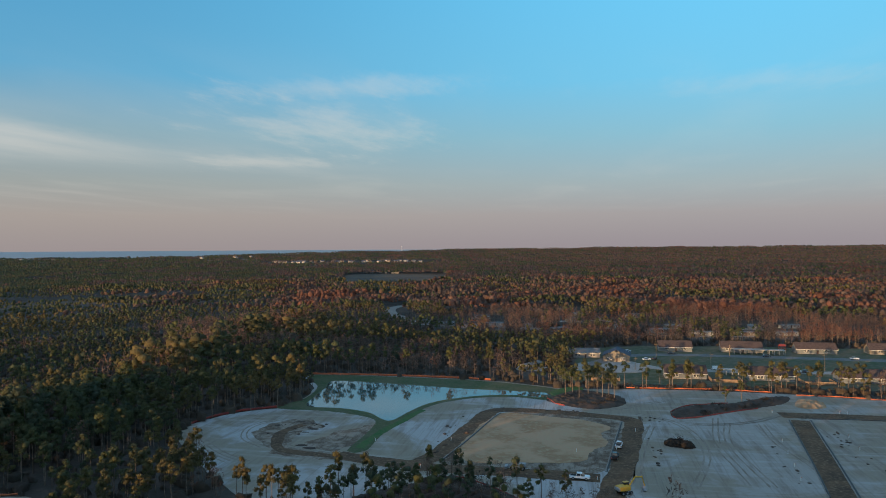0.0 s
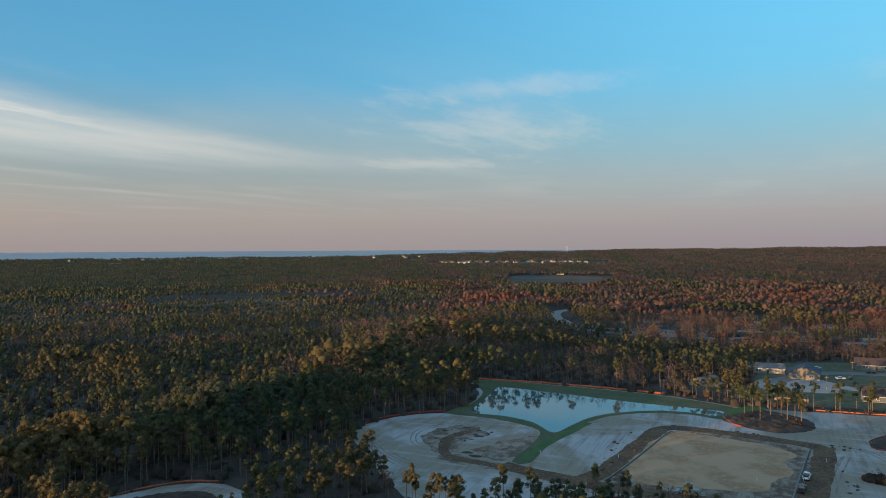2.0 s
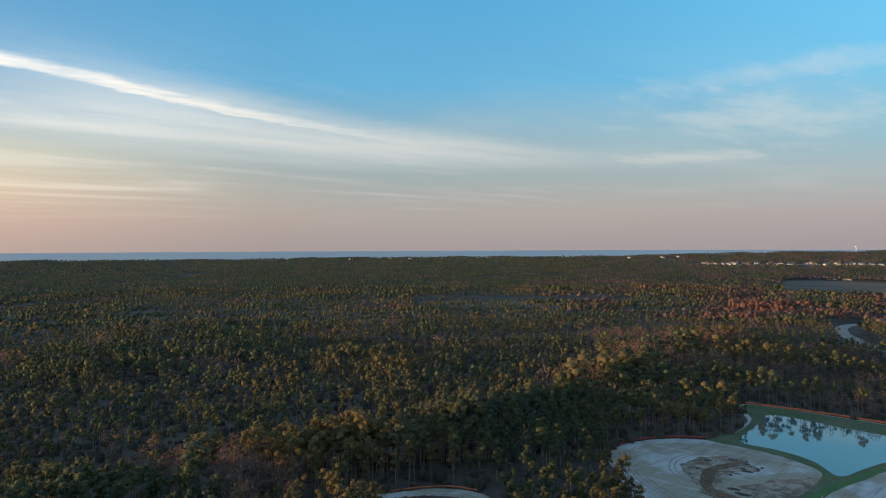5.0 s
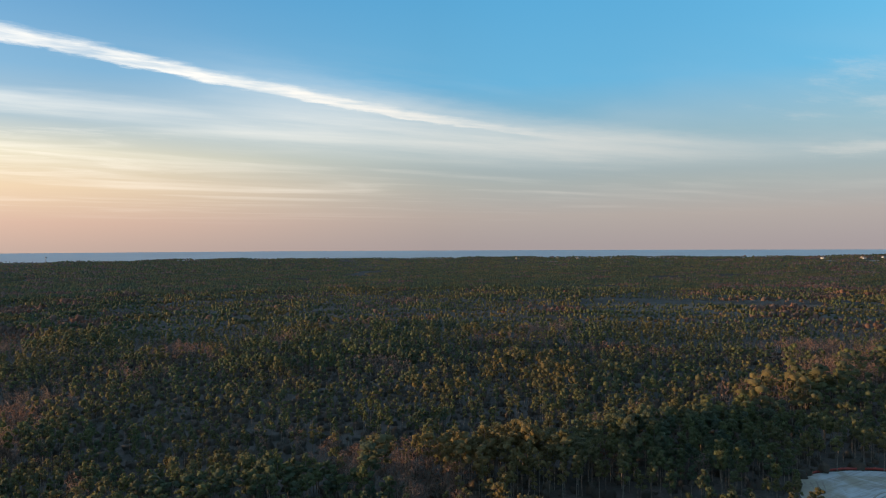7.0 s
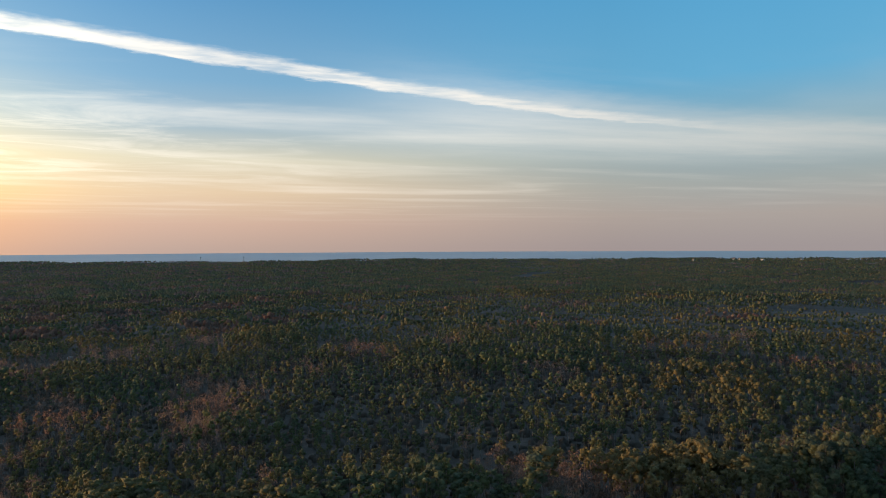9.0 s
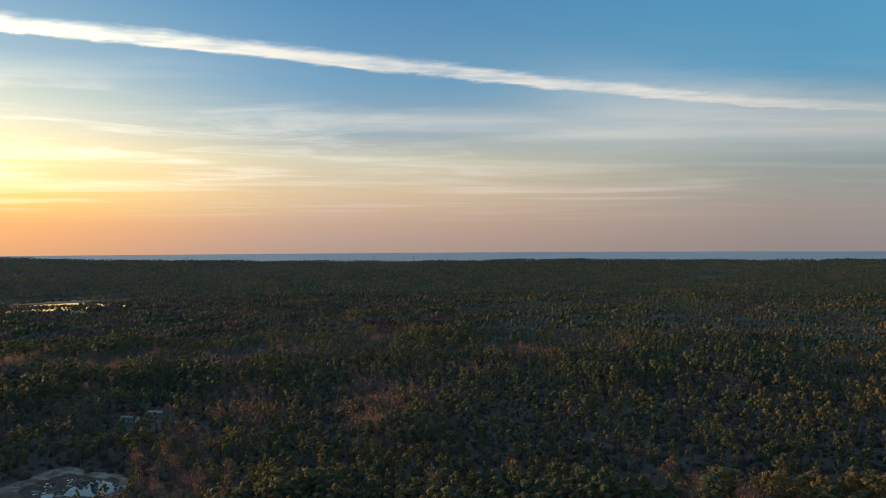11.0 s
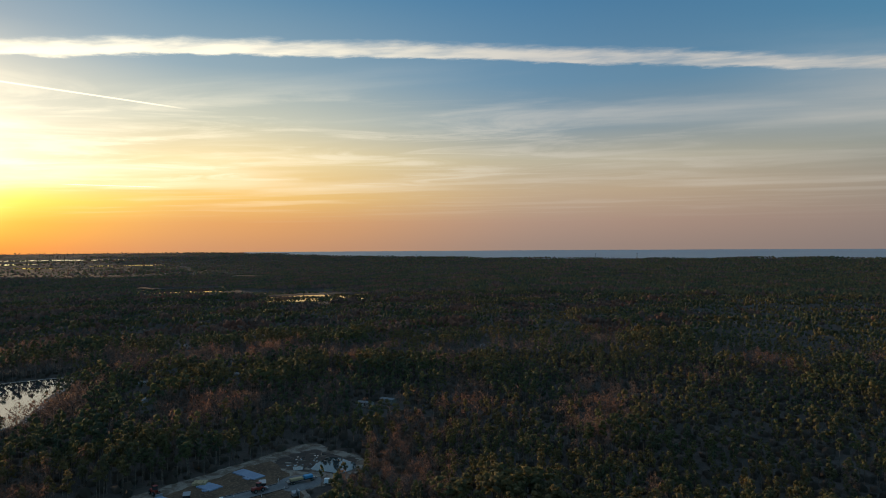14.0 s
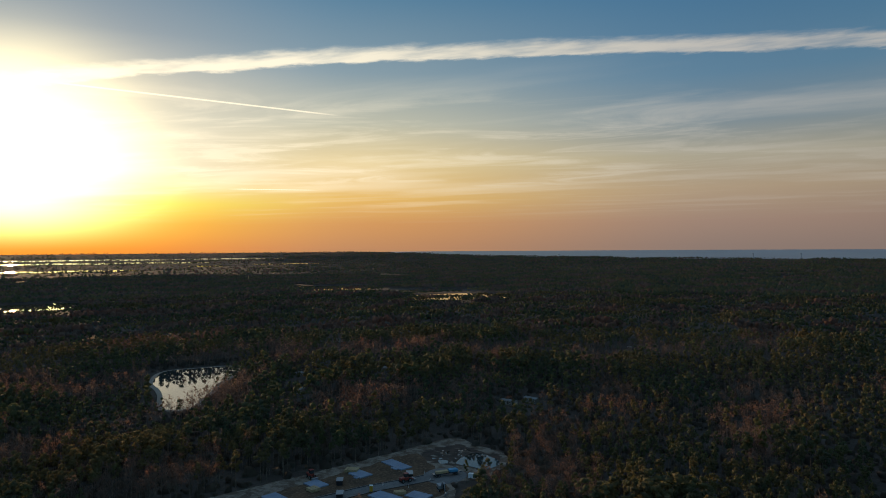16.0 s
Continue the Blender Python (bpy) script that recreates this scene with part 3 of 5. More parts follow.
def mound(name, outline, height, mat, label, category, seed):
    """A low heap of earth over a plan outline, highest inside."""
    lo, hi = outline.min(0) - 1, outline.max(0) + 1
    s = max((hi - lo).max() / 60, 0.5)
    xs, ys = np.arange(lo[0], hi[0] + s, s), np.arange(lo[1], hi[1] + s, s)
    X, Y = np.meshgrid(xs, ys, indexing="ij")
    xy = np.stack([X.ravel(), Y.ravel()], 1)
    d = np.sqrt(((xy[:, None] - outline[None]) ** 2).sum(-1)).min(1) * np.where(inside(xy, outline), 1, -1)
    z = np.clip(d / 4, -0.3, 1) * height * (0.75 + 0.35 * waves(xy[:, 0], xy[:, 1], 5, seed)) + 0.05
    a, b = np.meshgrid(np.arange(len(xs) - 1), np.arange(len(ys) - 1), indexing="ij")
    m = len(ys)
    q = np.stack([a * m + b, (a + 1) * m + b, (a + 1) * m + b + 1, a * m + b + 1], -1).reshape(-1, 4)
    ob = link_mesh(name, np.c_[xy, z], q, [mat])
    ob.data.polygons.foreach_set("use_smooth", np.ones(len(q), bool))
    return tagged(ob, label, category, "", "structure")


ISLE_A = curve([(-14, 312), (-9, 302), (5, 295), (16, 301), (20, 310), (18, 322), (10, 329), (-2, 332)])
ISLE_B = curve([(36, 293), (44, 306), (62, 314), (80, 328), (91, 332), (84, 316), (60, 299), (45, 287), (37, 284)])
NEAR_MOUND = curve([(-45, 196), (-37, 201), (-28, 197), (-14, 184), (-20, 165), (-50, 165), (-62, 178)])
mound("soil_island", ISLE_A, 0.9, M["mound"], "island of dark soil and stumps left for trees", "soil", 3)
mound("soil_island_long", ISLE_B, 1.0, M["mound"], "long dark island of soil and scrub", "soil", 4)
for k, (hx, hy, hw) in enumerate(((-107, 257, 2.2), (-98, 247, 2.6), (-99.5, 242, 2.0), (-94, 226, 2.4), (-90, 223, 2.8), (-113, 250, 1.8), (-101, 255, 1.6))):
    mound("spoil_heap", ragged(curve([(hx - hw, hy), (hx, hy + hw * 0.6), (hx + hw * 1.3, hy), (hx, hy - hw * 0.6)], step=1.0), 0.25, k), 0.7, M["mound"], "small heap of dark dug soil on the sand", "soil", 30 + k)
mound("sand_heap", curve([(88, 311), (92, 324), (96, 327), (101, 323), (100, 312), (94, 309)]), 1.6, M["tan"], "tan heap of fill sand by the kerb", "sand", 12)
mound("soil_heap", NEAR_MOUND, 1.6, M["mound"], "dark topsoil heap beside the sand", "soil", 5)
sheet("grass_patch", curve([(-13, 326), (-4, 340), (2, 338), (-1, 322), (-8, 316)]), 0.2, M["fresh_grass"], "bright green grass patch above the pond end", "grass")
HOLLOW = curve([(-176, 135), (-170, 150), (-163, 161), (-152, 166), (-138, 163), (-128, 150), (-135, 132), (-155, 125)])
sheet("small_clearing", ragged(HOLLOW, 0.4, 2), 0.08, M["sand"], "small sandy clearing in the pines", "sand")
mound("hollow_soil", curve([(-168, 138), (-163, 151), (-152, 159), (-141, 155), (-135, 145), (-150, 132)]), 1.2, M["mound"], "dark heaped soil inside the sandy clearing", "soil", 8)

# ---------- the second site, by the small pond ----------
SITE2 = ragged(curve([(-150, -203), (-198, -182), (-229, -168), (-275, -148), (-297, -140), (-302, -132), (-295, -121), (-289, -106), (-273, -99), (-256, -101), (-244, -109), (-228, -103), (-200, -112), (-150, -140)]), 0.35, 2)
sheet("house_site", SITE2, 0.08, M["churn"], "sandy house-building site in shade", "sand")
sheet("house_site_soil", ragged(curve([(-170, -178), (-215, -163), (-246, -152), (-272, -142), (-262, -128), (-248, -118), (-232, -108), (-205, -120), (-170, -140)]), 0.6, 3), 0.1, M["dirt"], "trampled brown soil between the house slabs", "soil")
mound("pond_rim", curve([(-270, -141), (-288, -137), (-296, -128), (-289, -114), (-285, -103), (-262, -102), (-262, -115), (-262, -128)]), 0.06, M["mound"], "dark muddy rim of the small pond", "soil", 9)
POND2 = curve([(-267, -119), (-277, -119.5), (-284, -117), (-282, -110), (-275, -102.5), (-265, -104.5), (-265.5, -113)], step=1.0)
sheet("small_pond", ragged(POND2, 0.2, 4), 0.2, M["dark_water"], "small still pond reflecting pale sky", "pond")
pr = random.Random(17)
for k in range(26):
    x, y, w = pr.uniform(-288, -269), pr.uniform(-132, -120.5), pr.uniform(0.35, 0.95)
    sheet("puddle", ragged(curve([(x - w, y), (x, y + w * 0.7), (x + w * 1.2, y + 0.1), (x, y - w * 0.7)], step=0.6), 0.12, k), 0.2, M["dark_water"], "small puddle on the muddy pond bed", "puddle")
sheet("puddle_long", ragged(curve([(-267.5, -127), (-269, -124), (-265.5, -122), (-264, -125)], step=0.8), 0.15, 3), 0.2, M["dark_water"], "long puddle at the edge of the mud", "puddle")
street = curve([(-185, -157), (-212, -143), (-225, -136), (-236, -128), (-246, -121)], False)
sheet("site_street", ribbon(street, 6.5), 0.13, M["asphalt"], "new grey street through the house site", "road")
sheet("turning_circle", curve([(-246, -124), (-256, -124), (-260, -117), (-256, -109), (-246, -109), (-241, -116)]), 0.135, M["asphalt"], "grey turning circle at the street's end", "road")
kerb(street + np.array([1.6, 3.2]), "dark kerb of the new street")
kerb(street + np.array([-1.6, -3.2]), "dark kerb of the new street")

# ---------- waters and open land further off ----------
def reach(outline, k):
    """The outline widened towards the middle of the plan: its hull with a copy of it drawn in by k."""
    p = sorted(map(tuple, np.vstack([outline, outline * k])))

    def half(pts):
        h = []
        for q in pts:
            while len(h) > 1 and (h[-1][0] - h[-2][0]) * (q[1] - h[-2][1]) - (h[-1][1] - h[-2][1]) * (q[0] - h[-2][0]) <= 0:
                h.pop()
            h.append(q)
        return h[:-1]
    return np.array(half(p) + half(p[::-1]))


LAKE = curve([(-378, -403), (-400, -392), (-417, -373), (-399, -354), (-357, -333), (-335, -318), (-313, -306), (-298, -298), (-290, -309), (-316, -338), (-330, -356), (-345, -378)], step=4)
sheet("lake_bank", ribbon(np.vstack([LAKE, LAKE[:1]]), 6), 0.1, M["pale_marsh"], "bare pale bank round the lake", "soil")
sheet("lake", LAKE, 0.2, M["dark_water"], "bright lake among dark woods", "lake")
FAR_WATERS = [curve([(-1345, -1010), (-1385, -950), (-1420, -890), (-1450, -870), (-1410, -960), (-1370, -1030)], step=20),
              curve([(-1180, -620), (-1250, -560), (-1300, -470), (-1240, -480), (-1190, -560)], step=20),
              curve([(-600, -1180), (-690, -1110), (-790, -1045), (-800, -1090), (-700, -1150), (-620, -1220)], step=20)]
FAR_WATERS = [reach(w, 0.92) for w in FAR_WATERS]
for w in FAR_WATERS:
    sheet("far_lake", w, 0.3, M["dark_water"], "distant sheet of pale water in the woods", "lake")
MARSH = [curve([(-300, 1285), (-275, 1290), (-300, 1600), (-345, 1640), (-540, 1640), (-430, 1280)], step=20)]
MARSH = [reach(MARSH[0], 0.9)]
sheet("marsh_field", MARSH[0], 0.3, M["marsh"], "broad brown marsh field in the woods", "field")
# tidal creeks under the sun
TIDAL = []
for k, (r, w0, w1, wide) in enumerate(((3620, 124.8, 130.2, 75), (3480, 133, 134.8, 60), (3150, 139, 150, 90), (3900, 134, 150, 110), (4250, 128, 150, 130))):
    a = np.radians(np.linspace(w0, w1, 16))
    rr = r + 25 * np.sin(np.arange(16) * 1.1 + k)
    TIDAL.append(ribbon(np.stack([-rr * np.sin(a), rr * np.cos(a)], 1), wide * (1 + 0.3 * math.sin(k))))
for o in TIDAL:
    z = land(o[:, 0], o[:, 1]) + 1.0
    h = len(o) // 2
    v = np.c_[o, z]
    q = [(i, i + 1, 2 * h - 2 - i, 2 * h - 1 - i) for i in range(h - 1)]
    tagged(link_mesh("tidal_creek", v, q, [M["dark_water"]]), "tidal creek shining under the low sun", "creek", "", "structure")
# pale strip of sand flats before the shore
a = np.radians(np.linspace(13, 50, 30))
for r0, wdt, lo, hi in ((2990, 90, 0, 12), (3560, 90, 10, 26), (3450, 60, 20, 30)):
    rr = r0 + 40 * np.sin(np.arange(30) * 0.9)
    line = np.stack([-rr * np.sin(a), rr * np.cos(a)], 1)[lo:hi]
    o = ribbon(line, wdt)
    h = len(o) // 2
    q = [(i, i + 1, 2 * h - 2 - i, 2 * h - 1 - i) for i in range(h - 1)]
    tagged(link_mesh("sand_flat", np.c_[o, land(o[:, 0], o[:, 1]) + 1.0], q, [M["pale_marsh"]]), "pale flats along the distant shore", "marsh", "", "structure")

# ---------- the estate beyond the site ----------
ESTATE = curve([(-8, 352), (-4, 392), (0, 430), (12, 470), (60, 486), (160, 488), (230, 480), (235, 350), (150, 350), (60, 352)], step=6)
sheet("estate_ground", ragged(ESTATE, 0.5, 7), 0.06, M["lawn"], "worn winter lawn between the houses", "lawn")
sheet("estate_road", ribbon(curve([(5, 400), (22, 432), (45, 446), (90, 447), (160, 442), (235, 436)], False), 9), 0.11, M["asphalt"], "grey estate road with parked cars", "road")
sheet("estate_lane", ribbon(curve([(22, 425), (33, 408), (50, 396), (100, 394), (160, 398), (235, 400)], False), 8), 0.12, M["concrete"], "pale concrete lane behind the houses", "road")
sheet("car_park", curve([(0, 385), (2, 412), (30, 412), (34, 385)]), 0.1, M["concrete"], "pale paved yard by the gabled hall", "pavement")
BEND = curve([(-150, 612), (-165, 645), (-186, 687), (-200, 737), (-196, 775), (-170, 800), (-140, 810)], False, 6)
sheet("bend_road", ribbon(BEND, 11), 0.3, M["dirt_pale"], "pale road bending through the woods", "road")
sheet("bend_field", curve([(-178, 700), (-190, 735), (-186, 768), (-150, 790), (-135, 760), (-150, 715)], step=6), 0.15, M["marsh"], "brown open ground inside the road bend", "field")
FRONT = curve([(-104, 125), (-100, 183), (-94, 178), (-80, 165), (-60, 158), (-30, 160), (60, 172), (140, 168), (215, 215), (260, 150), (120, 118), (0, 122)])
LAKE_FRONT = reach(LAKE, 0.965)
STRIP = curve([(-742, 683), (-640, 735), (-560, 800), (-520, 900), (-600, 860), (-700, 770)], step=15)
sheet("far_clearing", STRIP, 0.2, M["marsh"], "narrow brown clearing across the far woods", "field")
OPEN = [STRIP, reach(STRIP, 0.95), ribbon(BEND * 0.965, 20), FRONT, LAKE_FRONT, SITE, SITE2, reach(np.array([(-205.0, -125), (-229, -111), (-235, -104), (-250, -102)]), 0.86), HOLLOW, LAKE, *FAR_WATERS, *MARSH, ESTATE, ribbon(BEND, 24), ribbon(np.vstack([LAKE, LAKE[:1]]), 12)]
# park homes stand in small gaps
HOMES = [(-88, 572, 20), (-89, 650, 10), (-7, 632, 75), (3, 680, 5), (48, 675, 15), (-26, 388, 60), (-61, 552, 80), (-111, 588, 12), (20, 640, 90), (60, 560, 8), (90, 545, 4), (120, 548, 0), (150, 552, 6), (75, 590, 15), (135, 590, 85), (-15, 560, 30), (-40, 575, 100), (-135, 600, 10), (165, 600, 12), (30, 585, 60), (-70, 590, 5)]
HOMES_W = [(-445, -256, 30), (-568, -378, 60), (-619, -112, 10), (-379, -136, 80), (-390, -126, 70), (-358, -267, 20), (-406, -303, 100), (-470, -330, 40), (-520, -300, 10)]

# ---------- trees ----------
def sprays(rs, centres, radius, count, size, flat=0.7, rise=0.2, loose=0.35):
    """Small leaf triangles scattered about clump centres."""
    c = centres[rs.randint(len(centres), size=count)]
    d = rs.normal(size=(count, 3))
    d *= (radius * rs.uniform(0.55, 1, (count, 1)) ** 0.5) / np.linalg.norm(d, axis=1, keepdims=True)
    d[:, 2] *= flat
    p = c + d
    # leaf faces turn outwards from their clump, roughly
    face = d / np.linalg.norm(d, axis=1, keepdims=True) + rs.normal(0, loose, (count, 3)) + (0, 0, rise)
    a = np.cross(face, rs.normal(size=(count, 3)))
    a /= np.linalg.norm(a, axis=1, keepdims=True)
    b = np.cross(a, face)
    b /= np.linalg.norm(b, axis=1, keepdims=True)
    s = size * rs.uniform(0.7, 1.35, (count, 1))
    v = np.stack([p + a * s * 0.6, p - a * s * 0.35 + b * s * 0.5, p - a * s * 0.35 - b * s * 0.5], 1).reshape(-1, 3)
    return v, np.arange(count * 3).reshape(-1, 3)


def tube(points, radii, sides):
    """A tapered limb along points; triangles."""
    v, f = [], []
    for (x, y, z), r in zip(points, radii):
        for k in range(sides):
            a = 2 * np.pi * k / sides
            v.append((x + r * np.cos(a), y + r * np.sin(a), z))
    for i in range(len(points) - 1):
        for k in range(sides):
            p, q = i * sides + k, i * sides + (k + 1) % sides
            f += [(p, q, q + sides), (p, q + sides, p + sides)]
    return np.array(v), np.array(f)


def stack(pieces):
    vs, fs, n = [], [], 0
    for v, f in pieces:
        vs.append(v)
        fs.append(f + n)
        n += len(v)
    return np.concatenate(vs), np.concatenate(fs)


NOTHING = (np.zeros((0, 3)), np.zeros((0, 3), int))


def clumps(rs, centres, radius, flat=0.75, rough=0.3, sides=5):
    """Uneven rounded clumps of foliage, open underneath."""
    V, F = [], []
    for c in centres:
        r = radius * rs.uniform(0.75, 1.3)
        a = 2 * np.pi * np.arange(sides) / sides + rs.uniform(0, 6.3)
        ring = [np.c_[np.cos(a + o) * w, np.sin(a + o) * w, np.full(sides, h)] for w, h, o in ((0.8, 0.5, 0), (0.85, -0.45, np.pi / sides))]
        v = np.vstack([[(0, 0, 1)], *ring]) * rs.uniform(1 - rough, 1 + rough, (2 * sides + 1, 1)) * (1, 1, flat)
        n = len(V) * (2 * sides + 1)
        V.append(v * r + c)
        for k in range(sides):
            u, w = 1 + k, 1 + (k + 1) % sides
            F += [(n, n + u, n + w), (n + u, n + u + sides, n + w), (n + w, n + u + sides, n + w + sides)]
    return np.concatenate(V), np.array(F)


def pine(seed, level, count=0, size=0.0):
    """A pine 1 high: (wood), (foliage). level 0 is the finest."""
    rs = np.random.RandomState(seed)
    lean = rs.normal(0, 0.014, 2)
    low = rs.uniform(0.5, 0.66)
    zs = np.array([0, 0.35, 0.7, 0.95])
    line = np.c_[np.outer(zs, lean), zs]
    rad = 0.011 * np.array([1.15, 0.9, 0.6, 0.2])
    wood = [tube(line, rad, 5)] if level == 0 else [tube(line[[0, 3]], rad[[0, 3]] * 1.1, 3)] if level == 1 else [NOTHING]
    n = (8, 3, 1, 1)[level]
    z = np.linspace(low + 0.05, 0.95, n) + rs.normal(0, 0.015, n)
    k = np.clip((z - low) / (0.97 - low), 0, 1)
    out = 0.12 * np.sin(np.pi * np.clip(k * 0.8 + 0.12, 0, 1)) * rs.uniform(0.45, 1.2, n)
    out[-1] *= 0.25
    a = np.arange(n) * 2.4 + rs.uniform(0, 6.3)
    cen = np.c_[lean[0] * z + out * np.cos(a), lean[1] * z + out * np.sin(a), z]
    if level == 0:
        for q in range(0, n, 2):
            s = np.array([lean[0] * cen[q, 2], lean[1] * cen[q, 2], cen[q, 2] - 0.04])
            wood.append(tube([s, cen[q]], [0.004, 0.0015], 3))
        # dead stubs below the crown
        for q in range(3):
            zq, aq = rs.uniform(0.3, low), rs.uniform(0, 6.3)
            s = np.array([lean[0] * zq, lean[1] * zq, zq])
            wood.append(tube([s, s + (0.05 * np.cos(aq), 0.05 * np.sin(aq), 0.02)], [0.003, 0.001], 3))
    if level >= 2:
        return stack(wood), clumps(rs, np.array([[0, 0, 0.78]]), 0.15, 1.15, 0.45, 4)
    puffs = clumps(rs, cen, (0.062, 0.105)[level], 0.76, 0.42)
    leaf = sprays(rs, cen, (0.08, 0.125)[level], count or (120, 21)[level], size or (0.042, 0.082)[level], 0.8, 0.25, 0.6)
    return stack(wood), stack([puffs, leaf])


def bare(seed, level):
    """A leafless broad tree 1 high."""
    rs = np.random.RandomState(seed + 500)
    wood = [tube([(0, 0, 0), (0.01, 0, 0.3), (0.015, 0.01, 0.6)], [0.014, 0.011, 0.006], 4 if level == 0 else 3)] if level < 2 else [NOTHING]
    if level >= 2:
        return stack(wood), clumps(rs, np.array([[0, 0, 0.66]]), 0.25, 1.0, 0.4, 4)
    n = (12, 6)[level]
    a = np.arange(n) * 2.4 + rs.uniform(0, 6)
    z = np.linspace(0.5, 0.9, n)
    out = 0.2 * np.sin(np.pi * (0.25 + 0.7 * np.linspace(0, 1, n))) * rs.uniform(0.6, 1.1, n)
    cen = np.c_[out * np.cos(a), out * np.sin(a), z]
    for q in range(n):
        wood.append(tube([(0.01, 0, 0.22 + 0.4 * q / n), cen[q]], [0.006, 0.002], 3))
    leaf_v, leaf_f = sprays(rs, cen, 0.12, (150, 40)[level], (0.065, 0.11)[level], 0.9)
    # twigs are slivers
    v = leaf_v.reshape(-1, 3, 3)
    v[:, 1] = v[:, 2] + (v[:, 1] - v[:, 2]) * 0.3
    return stack(wood), (v.reshape(-1, 3), leaf_f)


def bush(seed, level):
    """A low shrub 1 high."""
    rs = np.random.RandomState(seed + 900)
    a = rs.uniform(0, 6.28, 6)
    cen = np.c_[0.8 * np.cos(a), 0.8 * np.sin(a), rs.uniform(0.15, 0.6, 6)]
    leaf = sprays(rs, cen, 0.42, 70, 0.3, 0.8) if level == 0 else clumps(rs, cen[:1] * (0.3, 0.3, 1), 0.9, 0.8, 0.5)
    return tube([(0, 0, 0), (0, 0, 0.4)], [0.05, 0.03], 3), leaf


def wood_of(name, label, kinds, level, spots, leaf_mat, seed):
    """One joined stand of trees: spots are rows of x, y, height, and each tree gets its own turn and tint."""
    if not len(spots):
        return
    rs = np.random.RandomState(seed)
    forms = [kinds(s, level) for s in range(6)]
    pick = rs.randint(6, size=len(spots))
    V, F, I, T, base = [], [], [], [], 0
    for f in range(6):
        s = spots[pick == f]
        if not len(s):
            continue
        (wv, wf), (lv, lf) = forms[f]
        v = np.concatenate([wv, lv])
        fa = np.concatenate([wf, lf + len(wv)])
        mi = np.r_[np.zeros(len(wf), int), np.ones(len(lf), int)]
        a = rs.uniform(0, 6.28, len(s))
        c, sn = np.cos(a)[:, None], np.sin(a)[:, None]
        wide = s[:, 2:3] * rs.uniform(0.72, 1.12, (len(s), 1))
        if level < 2 and kinds is pine:
            # broad old crowns along the belt
            gap = ridge_gap(s[:, :2])
            wide = wide * np.where((gap > -4) & (gap < 20), 1.4, 1.0)[:, None]
        x = (v[None, :, 0] * c - v[None, :, 1] * sn) * wide + s[:, 0:1]
        y = (v[None, :, 0] * sn + v[None, :, 1] * c) * wide + s[:, 1:2]
        z = v[None, :, 2] * s[:, 2:3] + land(s[:, 0:1], s[:, 1:2]) - 0.1
        V.append(np.stack([x, y, z], -1).reshape(-1, 3))
        F.append((fa[None] + base + (np.arange(len(s)) * len(v))[:, None, None]).reshape(-1, 3))
        I.append(np.tile(mi, len(s)))
        T.append(np.repeat(rs.uniform(0, 1, len(s)), len(v)))
        base += len(s) * len(v)
    ob = link_mesh(name, np.concatenate(V), np.concatenate(F), [M["bark"], leaf_mat], None, np.concatenate(I), np.concatenate(T))
    ob.data.polygons.foreach_set("use_smooth", np.ones(len(ob.data.polygons), bool))
    tagged(ob, label, "forest", "", "stuff")


def canopy(seed, level):
    """A rounded tree top 1 high, for woods far away."""
    rs = np.random.RandomState(seed + 1300)
    a = 2 * np.pi * np.arange(5) / 5 + rs.uniform(0, 6.3)
    w = 0.42 * rs.uniform(0.7, 1.3, 5)
    v = np.vstack([[(rs.normal(0, 0.05), rs.normal(0, 0.05), 1)], np.c_[w * np.cos(a), w * np.sin(a), rs.uniform(0.4, 0.7, 5)]])
    return NOTHING, (v, np.array([(0, 1 + k, 1 + (k + 1) % 5) for k in range(5)]))


rs = np.random.RandomState(11)


def scatter(r0, r1, yaw0, yaw1, gap):
    """Loosely even places in a ring sector."""
    g = np.arange(-r1, r1, gap)
    X, Y = np.meshgrid(g, g)
    p = np.stack([X.ravel(), Y.ravel()], 1)
    p = p + rs.uniform(-0.48, 0.48, p.shape) * gap
    r, w = np.hypot(p[:, 0], p[:, 1]), yaw_of(p[:, 0], p[:, 1])
    return p[(r >= r0) & (r < r1) & (w > yaw0) & (w < yaw1)]


def clear(p, margin_homes=True):
    """Leaves out what stands in open land or on a home."""
    keep = np.ones(len(p), bool)
    for o in OPEN:
        lo, hi = o.min(0), o.max(0)
        box = (p[:, 0] > lo[0]) & (p[:, 0] < hi[0]) & (p[:, 1] > lo[1]) & (p[:, 1] < hi[1])
        if box.any():
            keep[np.flatnonzero(box)[inside(p[box], o)]] = False
    for hx, hy, _ in HOMES + HOMES_W:
        for u in (1.0, 0.975, 0.955):
            keep &= np.hypot((p[:, 0] - hx * u), (p[:, 1] - hy * u)) > 8.5
    return p[keep]


RIDGE = curve([(-225, -40), (-215, 20), (-206, 75), (-202, 115), (-188, 150), (-179, 200), (-186, 280), (-198, 365), (-215, 480)], False, 6)


